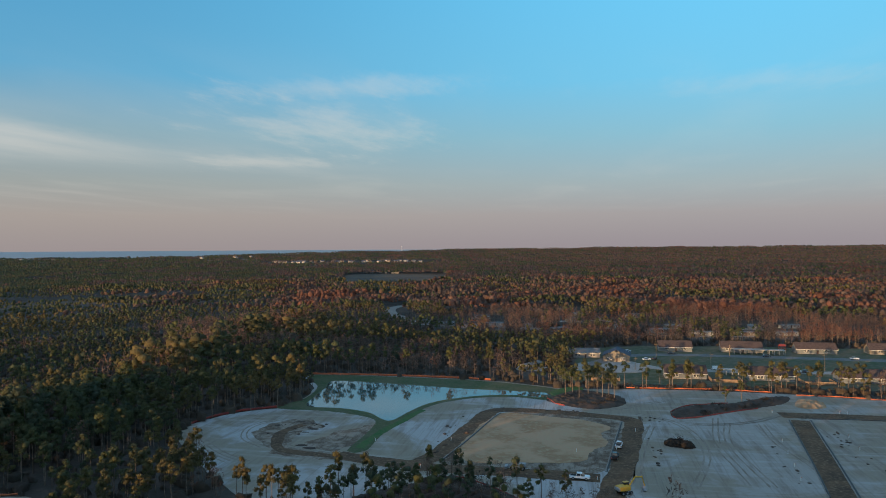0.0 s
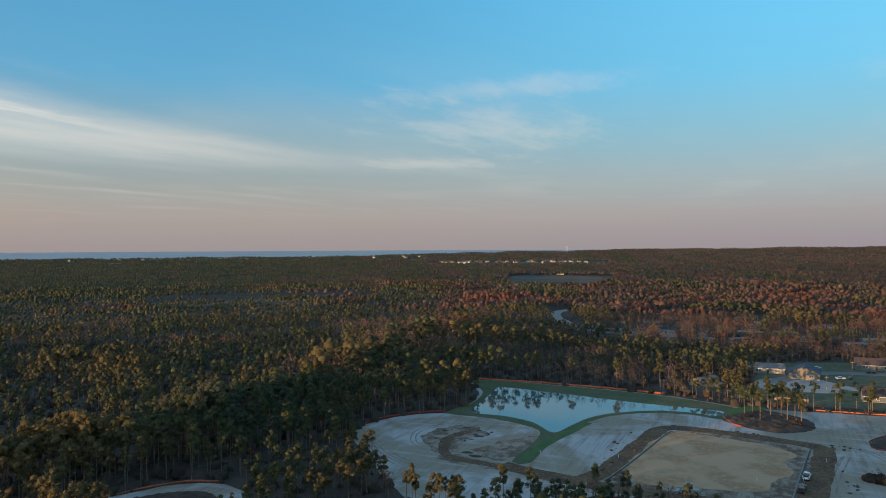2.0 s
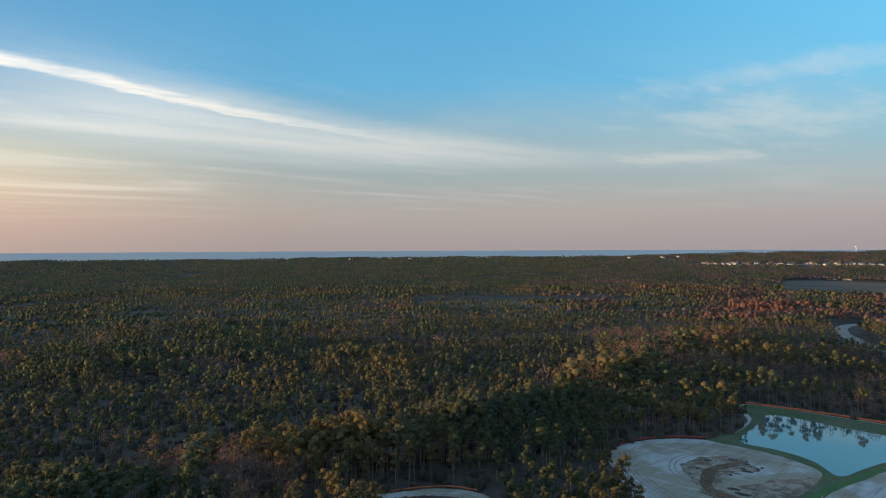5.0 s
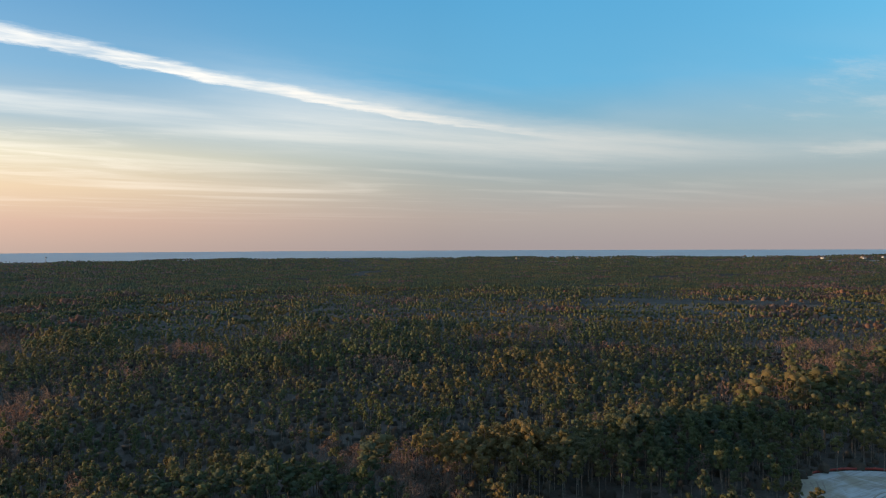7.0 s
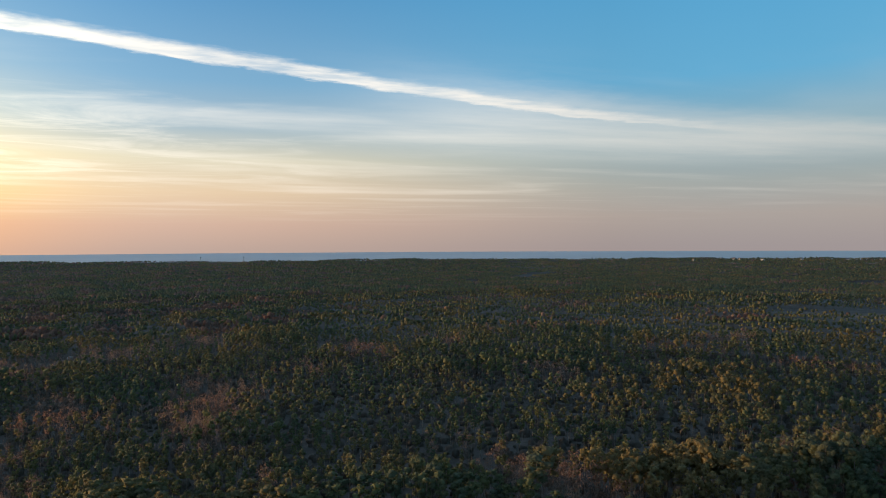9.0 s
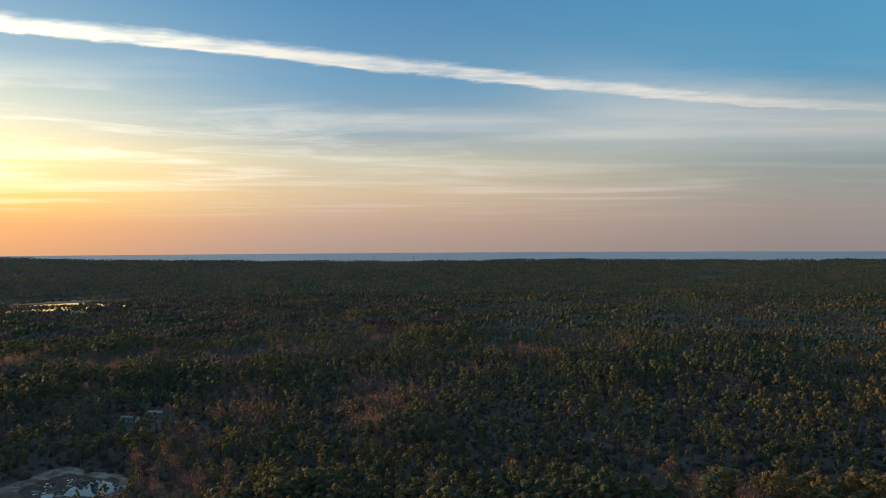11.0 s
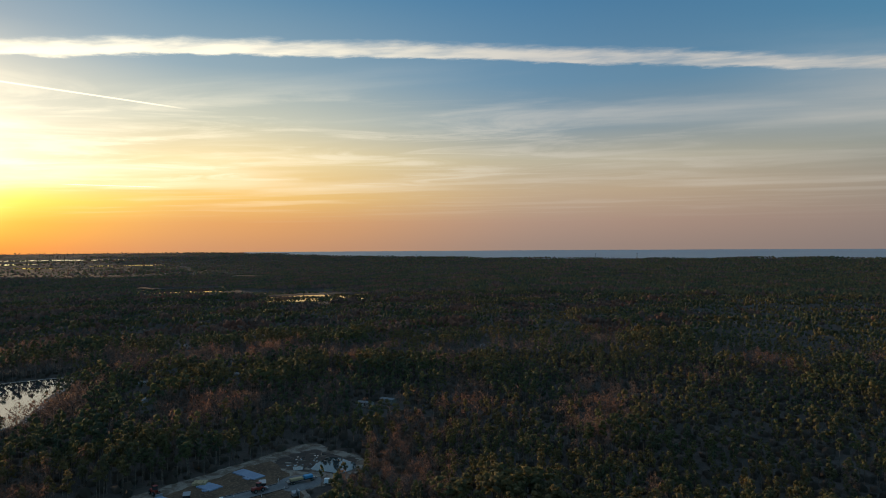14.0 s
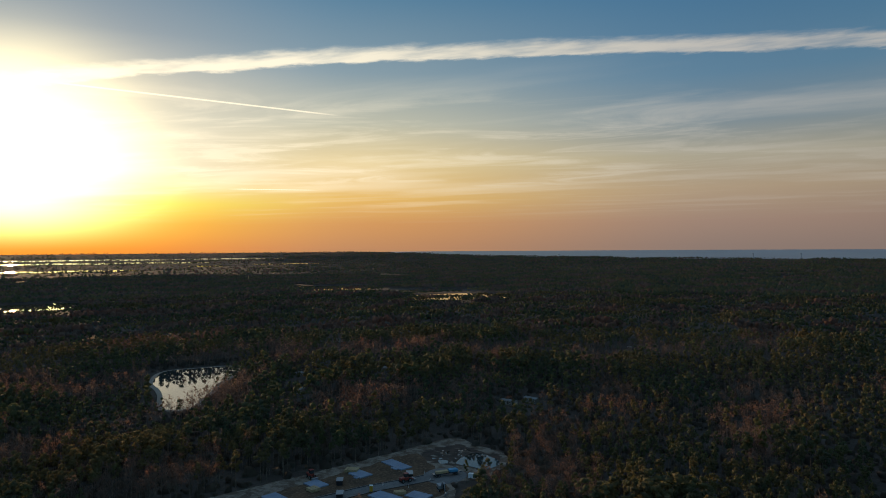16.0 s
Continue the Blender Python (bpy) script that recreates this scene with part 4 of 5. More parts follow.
def ridge_gap(p):
    """How far a place lies beyond the belt of tall old trees (minus: on the near side)."""
    res = np.full(len(p), 60.0)
    near = np.hypot(p[:, 0], p[:, 1]) < 620
    q = p[near]
    d = np.full(len(q), 1e9)
    for x, y in RIDGE[::3]:
        d = np.minimum(d, np.hypot(q[:, 0] - x, q[:, 1] - y))
    # the line's distance from the middle, bearing by bearing
    rr, ww = np.hypot(RIDGE[:, 0], RIDGE[:, 1]), yaw_of(RIDGE[:, 0], RIDGE[:, 1])
    o = np.argsort(ww)
    w = yaw_of(q[:, 0], q[:, 1])
    side = np.where((np.hypot(q[:, 0], q[:, 1]) > np.interp(w, ww[o], rr[o])) | (w < 24), 1, -1)
    res[near] = d * side
    return res


def grow(p, low, high, size=60, seed=5):
    """Heights that drift over the woods."""
    h = low + (high - low) * np.clip(0.5 + 0.4 * waves(p[:, 0], p[:, 1], size, seed) + rs.normal(0, 0.25, len(p)), 0, 1.15)
    # older and younger compartments stand at different heights
    h = h * np.where(waves(p[:, 0] * 0.7, p[:, 1], 5.5 * size + 10, seed + 50) > 0.1, 1.08, 0.84)
    # younger, lower trees fill the strip nearest the clearings
    r = np.hypot(p[:, 0], p[:, 1])
    beyond = ridge_gap(p)
    # unseen trees under the camera are kept tall to shade the site
    h = np.where(r < 150, np.maximum(h, 17.0), h * np.interp(beyond, [-16, -6, 0, 22, 40], [0.9, 1.0, 1.22, 1.22, 0.92]))
    return np.c_[p, h]


RUSSET = [(-780, 1225, 70), (-300, 770, 60), (-255, 800, 45), (-360, 412, 26), (-377, 377, 20), (-640, 560, 40), (-60, 830, 40), (120, 700, 45), (60, 1000, 50), (-480, 330, 18), (160, 520, 30), (40, 505, 16)]


def split(p):
    """Parts a set of places into pine, leafless and russet stands."""
    w = yaw_of(p[:, 0], p[:, 1])
    r = np.hypot(p[:, 0], p[:, 1])
    # broad-leaved stands thicken towards the east and thin out in the pine forest
    bias = np.interp(w, [-25, 0, 15, 30, 45, 72, 95, 150], [0.55, 0.5, 0.3, 0.05, -0.5, -0.3, 0.0, 0.15]) * np.where(w < 28, np.interp(r, [250, 480, 560], [0.3, 0.5, 1.0]), 1.0)
    v = waves(p[:, 0], p[:, 1] * 1.6, 190, 21) * 0.6 + bias * np.interp(r, [1200, 1700], [1.0, 0.7]) + rs.normal(0, 0.17, len(p))
    for x, y, size in RUSSET:
        v += 1.5 * np.exp(-(np.hypot(p[:, 0] - x, p[:, 1] - y) / size) ** 2)
    return v < 0.22, (v >= 0.22) & (v < 0.85), v >= 0.85


def thin(p, seed=8, size=120, least=0.55):
    """Opens the stand in patches."""
    keep = np.clip(0.8 + 0.35 * waves(p[:, 0], p[:, 1], size, seed), least, 1.0)
    w = yaw_of(p[:, 0], p[:, 1])
    edge = np.interp(w, [20, 40, 80, 100], [1.05, 0.85, 0.9, 1.6])
    # open pine stand behind the belt of old trees
    gap = ridge_gap(p)
    edge = edge * np.where((w > 26) & (gap > 25), np.interp(np.hypot(p[:, 0], p[:, 1]), [250, 340, 345, 700], [0.72, 0.72, 0.8, 1.0]), 1.15)
    return p[rs.uniform(size=len(p)) < keep * edge]


# the first ring lies mostly out of view, added to cast shade over the clearing
zones = [(25, 175, -75, 175, 7.0, 1, 12, 17), (175, 340, -30, 155, 4.9, 0, 10.5, 15.5), (340, 700, -27, 152, 5.6, 1, 9.5, 16.0), (700, 1300, -26, 151, 5.7, 2, 9.5, 15.5)]
near_pines = None
for r0, r1, y0, y1, gap, level, lo, hi in zones:
    p = grow(thin(clear(scatter(r0, r1, y0, y1, gap))), lo, hi)
    is_pine, is_bare, is_red = split(p)
    pines = p[is_pine]
    if level == 0:
        # the stretch of wood edge round the pond site stands as single trees
        near = np.hypot(pines[:, 0] + 135, pines[:, 1] - 205)
        order = np.argsort(near)
        near_pines, pines = pines[order[:200]], pines[order[200:]]
    wood_of("pine_forest", "dense olive-green pine forest with bare trunks", pine, level, pines, M["needles"], r0)
    wood_of("leafless_wood", "leafless brown hardwoods among the pines", bare, level, p[is_bare], M["twigs"], r0 + 1)
    wood_of("russet_wood", "russet winter hardwoods catching low sun", bare, level, p[is_red], M["red_leaves"], r0 + 2)
p = scatter(1300, 2400, -26, 151, 8.6)
p = clear(p)
wp, rp = yaw_of(p[:, 0], p[:, 1]), np.hypot(p[:, 0], p[:, 1])
p = p[~((wp > 11) & (wp < 25.5) & (rp > 2700))]
q = scatter(2400, 4900, -26, 151, 15.5)
q = q[np.hypot(q[:, 0], q[:, 1]) < shore(yaw_of(q[:, 0], q[:, 1])) - 30]
wq = yaw_of(q[:, 0], q[:, 1])
rq = np.hypot(q[:, 0], q[:, 1])
q = q[(rs.uniform(size=len(q)) < np.interp(wq, [115, 133], [1.0, 0.2])) & ~((wq > 11) & (wq < 25.5) & (rq > 2800) & (rq < 3090))]
for o in TIDAL:
    q, p = q[~inside(q, o)], p[~inside(p, o)]
for pts, s, lo, hi in ((p, 31, 8, 14), (q, 41, 9, 17)):
    pts = grow(pts, lo, hi, 420, s)
    # streams and rides leave dark lines in the canopy
    pts = pts[np.abs(waves(pts[:, 0], pts[:, 1] * 0.6, 900, s + 3)) > 0.06]
    is_pine, is_bare, is_red = split(pts)
    wood_of("far_pine_forest", "distant dark pine forest", canopy, 3, pts[is_pine], M["needles"], s)
    wood_of("far_leafless_wood", "distant brown leafless woods", canopy, 3, pts[is_bare], M["twigs"], s + 1)
    wood_of("far_russet_wood", "distant russet woods", canopy, 3, pts[is_red], M["red_leaves"], s + 2)
# scrub under the trees
p = clear(scatter(120, 600, -28, 153, 5.4))
p = p[rs.uniform(size=len(p)) < 0.85]
wood_of("undergrowth", "low dark scrub under the pines", bush, 1, np.c_[p, rs.uniform(0.9, 3.4, len(p))], M["shrub"], 77)


# single trees, each with trunk and crown
def tree_form(kind, seed, leaf_mat, name, label, category):
    (wv, wf), (lv, lf) = kind(seed, 0, 420, 0.027) if kind is pine else kind(seed, 0)
    t = thing(name, label, category)
    for ob in (link_mesh("trunk", wv, wf, [M["bark"]], t), link_mesh("crown", lv, lf, [leaf_mat], t)):
        ob.data.polygons.foreach_set("use_smooth", np.ones(len(ob.data.polygons), bool))
    return t


def tree_pose(x, y, h, z=0.0):
    return pose(x, y, z - 0.1, 0, 0, rs.uniform(0, 360)) @ Matrix.Diagonal((h * rs.uniform(0.9, 1.15), h * rs.uniform(0.9, 1.15), h, 1))


def plant(form, x, y, h, z=0.0, group="", label="", slim=1.0):
    t = copy_thing(form, Matrix())
    t.matrix_basis = tree_pose(x, y, h, z) @ Matrix.Diagonal((slim, slim, 1, 1))
    return tagged(t, label, "", group)


pine_forms = [tree_form(pine, 60 + k, M["needles"], "pine_tree", "tall pine with bare trunk and olive crown", "tree") for k in range(6)]
bare_forms = [tree_form(bare, 70 + k, M["twigs"], "leafless_tree", "leafless brown hardwood tree", "tree") for k in range(3)]
red_form = tree_form(bare, 81, M["red_leaves"], "russet_tree", "russet-leaved tree at the sand's edge", "tree")
bush_form = tree_form(bush, 91, M["shrub"], "shrub", "low dark shrub on the soil", "shrub")
for k, (x, y, h) in enumerate(near_pines):
    plant(pine_forms[k % 6], x, y, h, 0, "pines at the wood's edge", "tall pine standing at the edge of the forest")
for k, (x, y) in enumerate([(-88, 172), (-76, 164), (-74, 168), (-65, 160), (-64, 180), (-56, 179), (-48, 177), (-42, 194), (-32, 186), (-28, 178)]):
    plant(pine_forms[k % 6], x, y, 12.5 + 1.2 * math.sin(k * 1.7), 0, "pines on the near edge", "slender pine in front of the pale sand", 0.72)
plant(pine_forms[2], -119, 202, 11.5, 0, "", "lone slender pine on the pale sand")
for x, y, h in ((-61, 162, 9), (-70, 160, 8), (-98, 176, 9), (-107, 186, 10)):
    plant(bare_forms[int(h) % 3], x, y, h, 0, "bare trees on the near edge")
for x, y, h in ((-101, 180, 7.5), (-105, 176, 6), (-96, 175, 5)):
    plant(red_form, x, y, h, 0, "russet trees")
# tall pines on the far bank, on the soil islands and among the houses
for k, (x, y, h) in enumerate([(-140, 360, 15), (-114, 359, 15), (-110, 366, 16), (-67, 362, 15), (-24, 362, 15), (-90, 361, 14), (-45, 358, 15), (-3, 326, 13), (4, 322, 14), (15, 311, 12), (10, 316, 14), (0, 312, 13), (8, 324, 15), (-6, 318, 13), (13, 320, 12), (50, 345, 14), (43, 342, 12), (74, 347, 13), (91, 343, 14), (98, 345, 12), (120, 346, 12), (68, 316, 10), (60, 308, 9), (52, 345, 10), (110, 352, 13), (-8, 352, 14), (-14, 356, 13), (3, 340, 14)]):
    plant(pine_forms[(k * 5 + 1) % 6], x, y, h, 0, "pines by the pond and houses", "tall thin pine standing near the pond and houses")
for k in range(46):
    u = k / 46
    x, y = 20 + 190 * u + rs.uniform(-2, 2), 345 + rs.uniform(-3, 4)
    plant(bush_form, x, y, rs.uniform(1.2, 2.6), 0, "hedge of scrub")
for k in range(26):
    c = ISLE_B[rs.randint(len(ISLE_B))] * 0.6 + np.array([62, 307]) * 0.4
    plant(bush_form, c[0] + rs.uniform(-2, 2), c[1] + rs.uniform(-2, 2), rs.uniform(0.8, 1.8), 0.4, "scrub on the island")
for k in range(16):
    c = ISLE_A[rs.randint(len(ISLE_A))] * 0.6 + np.array([5, 314]) * 0.4
    plant(bush_form, c[0], c[1], rs.uniform(0.8, 1.8), 0.4, "scrub on the island")
# the first forms move in among the rest of the wood edge
for k, f in enumerate(pine_forms + bare_forms + [red_form, bush_form]):
    f.matrix_basis = tree_pose(-152 - 3.5 * k, 214 - 4 * k, 12.5 if k < 10 else 2.0)

# ---------- houses ----------
def window(parent, x, y, z, w, h, name="window"):
    """A framed window on a wall that faces -y."""
    f = part(name, block(x, y - 0.05, z, w + 0.24, 0.1, h + 0.24, 0.02), M["trim"], parent)
    part("pane", block(x, y - 0.12, z + 0.12, w, 0.05, h), M["glass"], f, "dark window pane")
    part("mullion", block(x, y - 0.15, z + 0.12, 0.07, 0.03, h), M["trim"], f)
    return f


def house(w, d, eaves, rise, wall, roof, windows=4, turned=False):
    """A low gabled house: the ridge runs along x, or along y when turned."""
    h = new("house")
    if turned:
        o = [(-w / 2, 0), (w / 2, 0), (w / 2, eaves), (0, eaves + rise), (-w / 2, eaves)]
        bm = prism(o, -d / 2, d / 2)
        bmesh.ops.rotate(bm, verts=bm.verts, matrix=Matrix.Rotation(radians(90), 3, "Z"))
        part("wall", bm, wall, h)
        a = w / 2 + 0.5
        k = rise / (w / 2)
        for s in (-1, 1):
            o = [(0, eaves + rise + 0.25), (s * a, eaves + rise - k * a + 0.25), (s * a, eaves + rise - k * a + 0.02), (0, eaves + rise + 0.02)]
            bm = prism(o, -d / 2 - 0.5, d / 2 + 0.5)
            bmesh.ops.rotate(bm, verts=bm.verts, matrix=Matrix.Rotation(radians(90), 3, "Z"))
            part("roof", bm, roof, h)
    else:
        o = [(-d / 2, 0), (d / 2, 0), (d / 2, eaves), (0, eaves + rise), (-d / 2, eaves)]
        part("wall", prism(o, -w / 2, w / 2), wall, h)
        a = d / 2 + 0.6
        k = rise / (d / 2)
        for s in (-1, 1):
            o = [(0, eaves + rise + 0.25), (s * a, eaves + rise - k * a + 0.25), (s * a, eaves + rise - k * a + 0.02), (0, eaves + rise + 0.02)]
            part("roof", prism(o, -w / 2 - 0.5, w / 2 + 0.5), roof, h)
        part("gutter", block(0, -d / 2 - 0.66, eaves - 0.32, w + 1, 0.12, 0.16), M["trim"], h)
    y = -d / 2
    for i in range(windows):
        x = -w / 2 + w * (i + 0.5) / windows
        for s in (-0.75, 0.75):
            window(h, x + s, y, 0.9, 1.1, 1.3)
    door = part("door", block(w * 0.02, y - 0.04, 0.0, 1.0, 0.09, 2.05, 0.02), M["door"], h)
    part("handle", block(w * 0.02 + 0.38, y - 0.12, 0.95, 0.06, 0.08, 0.12), M["steel"], door)
    part("foundation", block(0, 0, -0.2, w + 0.1, d + 0.1, 0.4), M["concrete"], h)
    return h


ESTATE_ROW = "low houses of the estate"
# the siding colour carries shade that the low sun does not leave here
for x, y, w, turn, wall, windows in ((60, 467, 20, 0, "siding_blue_shade", 2), (100, 468, 24, -2, "siding_blue_shade", 3), (143, 468, 23, 0, "siding_blue_shade", 2), (53, 374, 20, 0, "siding_blue_shade", 2), (93.5, 374, 21, -1, "siding_blue_shade", 2), (136, 373, 24, 1, "siding_blue_shade", 2), (185, 470, 23, 0, "siding_cream", 2), (180, 374, 24, 0, "siding_blue_shade", 2)):
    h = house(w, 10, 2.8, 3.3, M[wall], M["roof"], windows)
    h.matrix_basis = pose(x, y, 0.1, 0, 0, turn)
    tagged(h, "low %s house with a brown shingle roof" % ("cream-sided" if "cream" in wall else "shade-darkened blue-sided"), "house", ESTATE_ROW)
h = house(15, 14, 3.4, 3.2, M["siding_cream"], M["slate"], 2, True)
h.matrix_basis = pose(22, 424, 0.1, 0, 0, -6)
tagged(h, "gabled hall with a blue-grey roof", "hall")
h = house(18, 9, 3.0, 2.0, M["siding_white"], M["metal_roof"], 2)
h.matrix_basis = pose(3, 434, 0.1, 0, 0, 8)
tagged(h, "white wing with a pale metal roof beside the hall", "building")


def carport(length, depth, bays):
    """An open white frame of posts and beams with a flat top."""
    c = new("carport")
    for i in range(bays + 1):
        x = -length / 2 + length * i / bays
        for y in (-depth / 2, depth / 2):
            part("post", block(x, y, 0, 0.3, 0.3, 2.6), M["siding_white"], c)
    part("roof", block(0, 0, 2.6, length + 0.6, depth + 0.6, 0.35, 0.04), M["siding_white"], c)
    return c


for x, y, l, b, turn in ((104, 457, 20, 6, -2), (118, 456, 9, 3, -2), (76, 384, 9, 3, 4)):
    c = carport(l, 4, b)
    c.matrix_basis = pose(x, y, 0.12, 0, 0, turn)
    tagged(c, "open white carport frame beside the road", "carport")


def yard_fence(line, height, mat, label):
    """Timber garden fence: posts and boards."""
    f = thing("yard_fence", label, "fence", group="garden fences")
    for (x0, y0), (x1, y1) in zip(line[:-1], line[1:]):
        n = max(1, int(math.hypot(x1 - x0, y1 - y0) / 2.4))
        for i in range(n):
            a, b = Vector((x0 + (x1 - x0) * i / n, y0 + (y1 - y0) * i / n, 0.1)), Vector((x0 + (x1 - x0) * (i + 1) / n, y0 + (y1 - y0) * (i + 1) / n, 0.1))
            part("post", rod(a, a + Vector((0, 0, height + 0.1)), 0.07, sides=4), mat, f)
            mid, d = (a + b) / 2, b - a
            turn = Matrix.Rotation(math.atan2(d.y, d.x), 4, "Z")
            part("panel", block(mid.x, mid.y, 0.2, d.length - 0.1, 0.06, height - 0.1, turn=turn), mat, f)


for x, y in ((12, 358), (70, 362), (112, 362), (155, 362)):
    yard_fence([(x - 6, y + 9), (x - 6, y - 1), (x + 8, y - 1), (x + 8, y + 9)], 1.6, M["wood"], "brown timber fence round a back yard")
sheet("yard", curve([(64, 362), (64, 371), (80, 371), (80, 362)], step=20), 0.1, M["mound"], "bare brown back yard", "soil")
sheet("yard_bare", curve([(106, 362), (106, 371), (122, 371), (122, 362)], step=20), 0.1, M["mound"], "bare brown back yard", "soil")


def swing_frame():
    """A red climbing frame with a slide."""
    s = new("climbing_frame")
    for x in (-1.6, 1.6):
        for y in (-1.2, 1.2):
            part("post", rod((x, y, 0), (x * 0.9, y * 0.9, 3.2), 0.12), M["red_paint"], s)
    part("deck", block(0, 0, 1.5, 3.2, 2.4, 0.15), M["red_paint"], s)
    part("canopy", prism([(-1.6, 3.0), (1.6, 3.0), (0, 4.2)], -1.9, 1.9), M["red_paint"], s)
    bm = bmesh.new()
    v = [bm.verts.new(c) for c in ((1.6, -0.5, 1.6), (1.6, 0.5, 1.6), (4.6, 0.5, 0.15), (4.6, -0.5, 0.15))]
    bm.faces.new(v)
    bmesh.ops.solidify(bm, geom=bm.faces[:], thickness=0.12)
    part("slide", bm, M["red_paint"], s)
    return s


s = swing_frame()
s.matrix_basis = pose(126, 474, 0.06, 0, 0, 20)
tagged(s, "red climbing frame on the lawn", "playground")


def pole(x, y, h, arms=True):
    p = thing("utility_pole", "thin weathered wooden utility pole", "pole", pose(x, y, 0), "utility poles")
    part("post", rod((0, 0, -0.2), (0, 0, h), 0.16, 0.1), M["wood"], p)
    if arms:
        part("crossarm", block(0, 0, h - 0.9, 2.2, 0.14, 0.16), M["wood"], p)


for x, y, h in ((70, 398, 9), (128, 402, 9), (160, 402, 9), (46, 440, 8), (88, 440, 8), (112, 384, 7), (190, 405, 9), (30, 392, 7)):
    pole(x, y, h)


# ---------- vehicles ----------
def wheel_parts(v, spots, r, w):
    for x, y in spots:
        t = part("wheel", rod((x, y - w / 2, r), (x, y + w / 2, r), r, sides=12), M["rubber"], v, "black tyre")
        part("rim", rod((x, y - w / 2 - 0.02, r), (x, y + w / 2 + 0.02, r), r * 0.55, sides=8), M["steel"], t, "steel rim")


def lights(v, front, rear, half, z):
    for y in (-half, half):
        part("headlight", block(front, y, z, 0.08, 0.35, 0.2), M["glass"], v)
        part("tail_light", block(rear, y, z, 0.08, 0.22, 0.3), M["red_paint"], v)


def pickup(paint):
    """A crew-cab pickup 5.8 m long, facing +x."""
    v = new("pickup_truck")
    o = [(-2.9, 0.5), (-2.9, 1.15), (2.0, 1.15), (2.85, 1.05), (2.9, 0.5)]
    bm = bmesh.new()
    a = [bm.verts.new((x, -0.98, z)) for x, z in o]
    b = [bm.verts.new((x, 0.98, z)) for x, z in o]
    bm.faces.new(a)
    bm.faces.new(b[::-1])
    for i in range(5):
        j = (i + 1) % 5
        bm.faces.new((a[j], a[i], b[i], b[j]))
    bmesh.ops.recalc_face_normals(bm, faces=bm.faces)
    bmesh.ops.bevel(bm, geom=bm.edges[:], offset=0.08, segments=2, affect="EDGES")
    part("body", bm, paint, v)
    part("bed", block(-1.9, 0, 1.0, 1.7, 1.6, 0.17), M["rubber"], v, "dark load bed")
    cab = bmesh.new()
    lo = [cab.verts.new(c) for c in ((-1.0, -0.9, 1.12), (1.45, -0.9, 1.12), (1.45, 0.9, 1.12), (-1.0, 0.9, 1.12))]
    hi = [cab.verts.new(c) for c in ((-0.8, -0.72, 1.85), (0.65, -0.72, 1.85), (0.65, 0.72, 1.85), (-0.8, 0.72, 1.85))]
    cab.faces.new(lo[::-1])
    cab.faces.new(hi)
    for i in range(4):
        j = (i + 1) % 4
        cab.faces.new((lo[i], lo[j], hi[j], hi[i]))
    part("cab_glass", cab, M["glass"], v, "dark cab windows")
    part("cab_roof", block(-0.08, 0, 1.83, 1.55, 1.52, 0.1, 0.04), paint, v)
    for x in (-0.9, 0.25):
        for y in (-0.84, 0.84):
            part("pillar", rod((x, y * 1.03, 1.12), (x + (0.1 if x < 0 else 0), y * 0.87, 1.86), 0.06, sides=4), paint, v)
    part("bumper", block(2.92, 0, 0.45, 0.14, 1.9, 0.28, 0.03), M["steel"], v)
    wheel_parts(v, [(x, y) for x in (-1.85, 1.85) for y in (-0.88, 0.88)], 0.42, 0.28)
    lights(v, 2.9, -2.92, 0.75, 0.75)
    return v


def saloon(paint, van=False):
    """A car 4.6 m long, or a boxy van 5.4 m long, facing +x."""
    v = new("van" if van else "car")
    l, top = (2.7, 2.05) if van else (2.3, 1.45)
    part("body", block(0, 0, 0.35, 2 * l, 1.8, 0.6, 0.12), paint, v)
    cab = bmesh.new()
    x0, x1, x2, x3 = (-2.6, 1.9, -2.5, 1.2) if van else (-1.7, 1.2, -1.1, 0.45)
    lo = [cab.verts.new(c) for c in ((x0, -0.85, 0.93), (x1, -0.85, 0.93), (x1, 0.85, 0.93), (x0, 0.85, 0.93))]
    hi = [cab.verts.new(c) for c in ((x2, -0.68, top), (x3, -0.68, top), (x3, 0.68, top), (x2, 0.68, top))]
    cab.faces.new(lo[::-1])
    cab.faces.new(hi)
    for i in range(4):
        j = (i + 1) % 4
        cab.faces.new((lo[i], lo[j], hi[j], hi[i]))
    part("cabin", cab, paint if van else M["glass"], v)
    part("roof", block((x2 + x3) / 2, 0, top - 0.03, x3 - x2 + 0.1, 1.42, 0.08, 0.02), paint, v)
    if van:
        part("windscreen", block(1.62, 0, 1.2, 0.12, 1.4, 0.55, turn=Matrix.Rotation(radians(-33), 4, "Y")), M["glass"], v)
    wheel_parts(v, [(x, y) for x in (-l * 0.62, l * 0.62) for y in (-0.82, 0.82)], 0.33, 0.22)
    lights(v, l, -l, 0.65, 0.62)
    return v


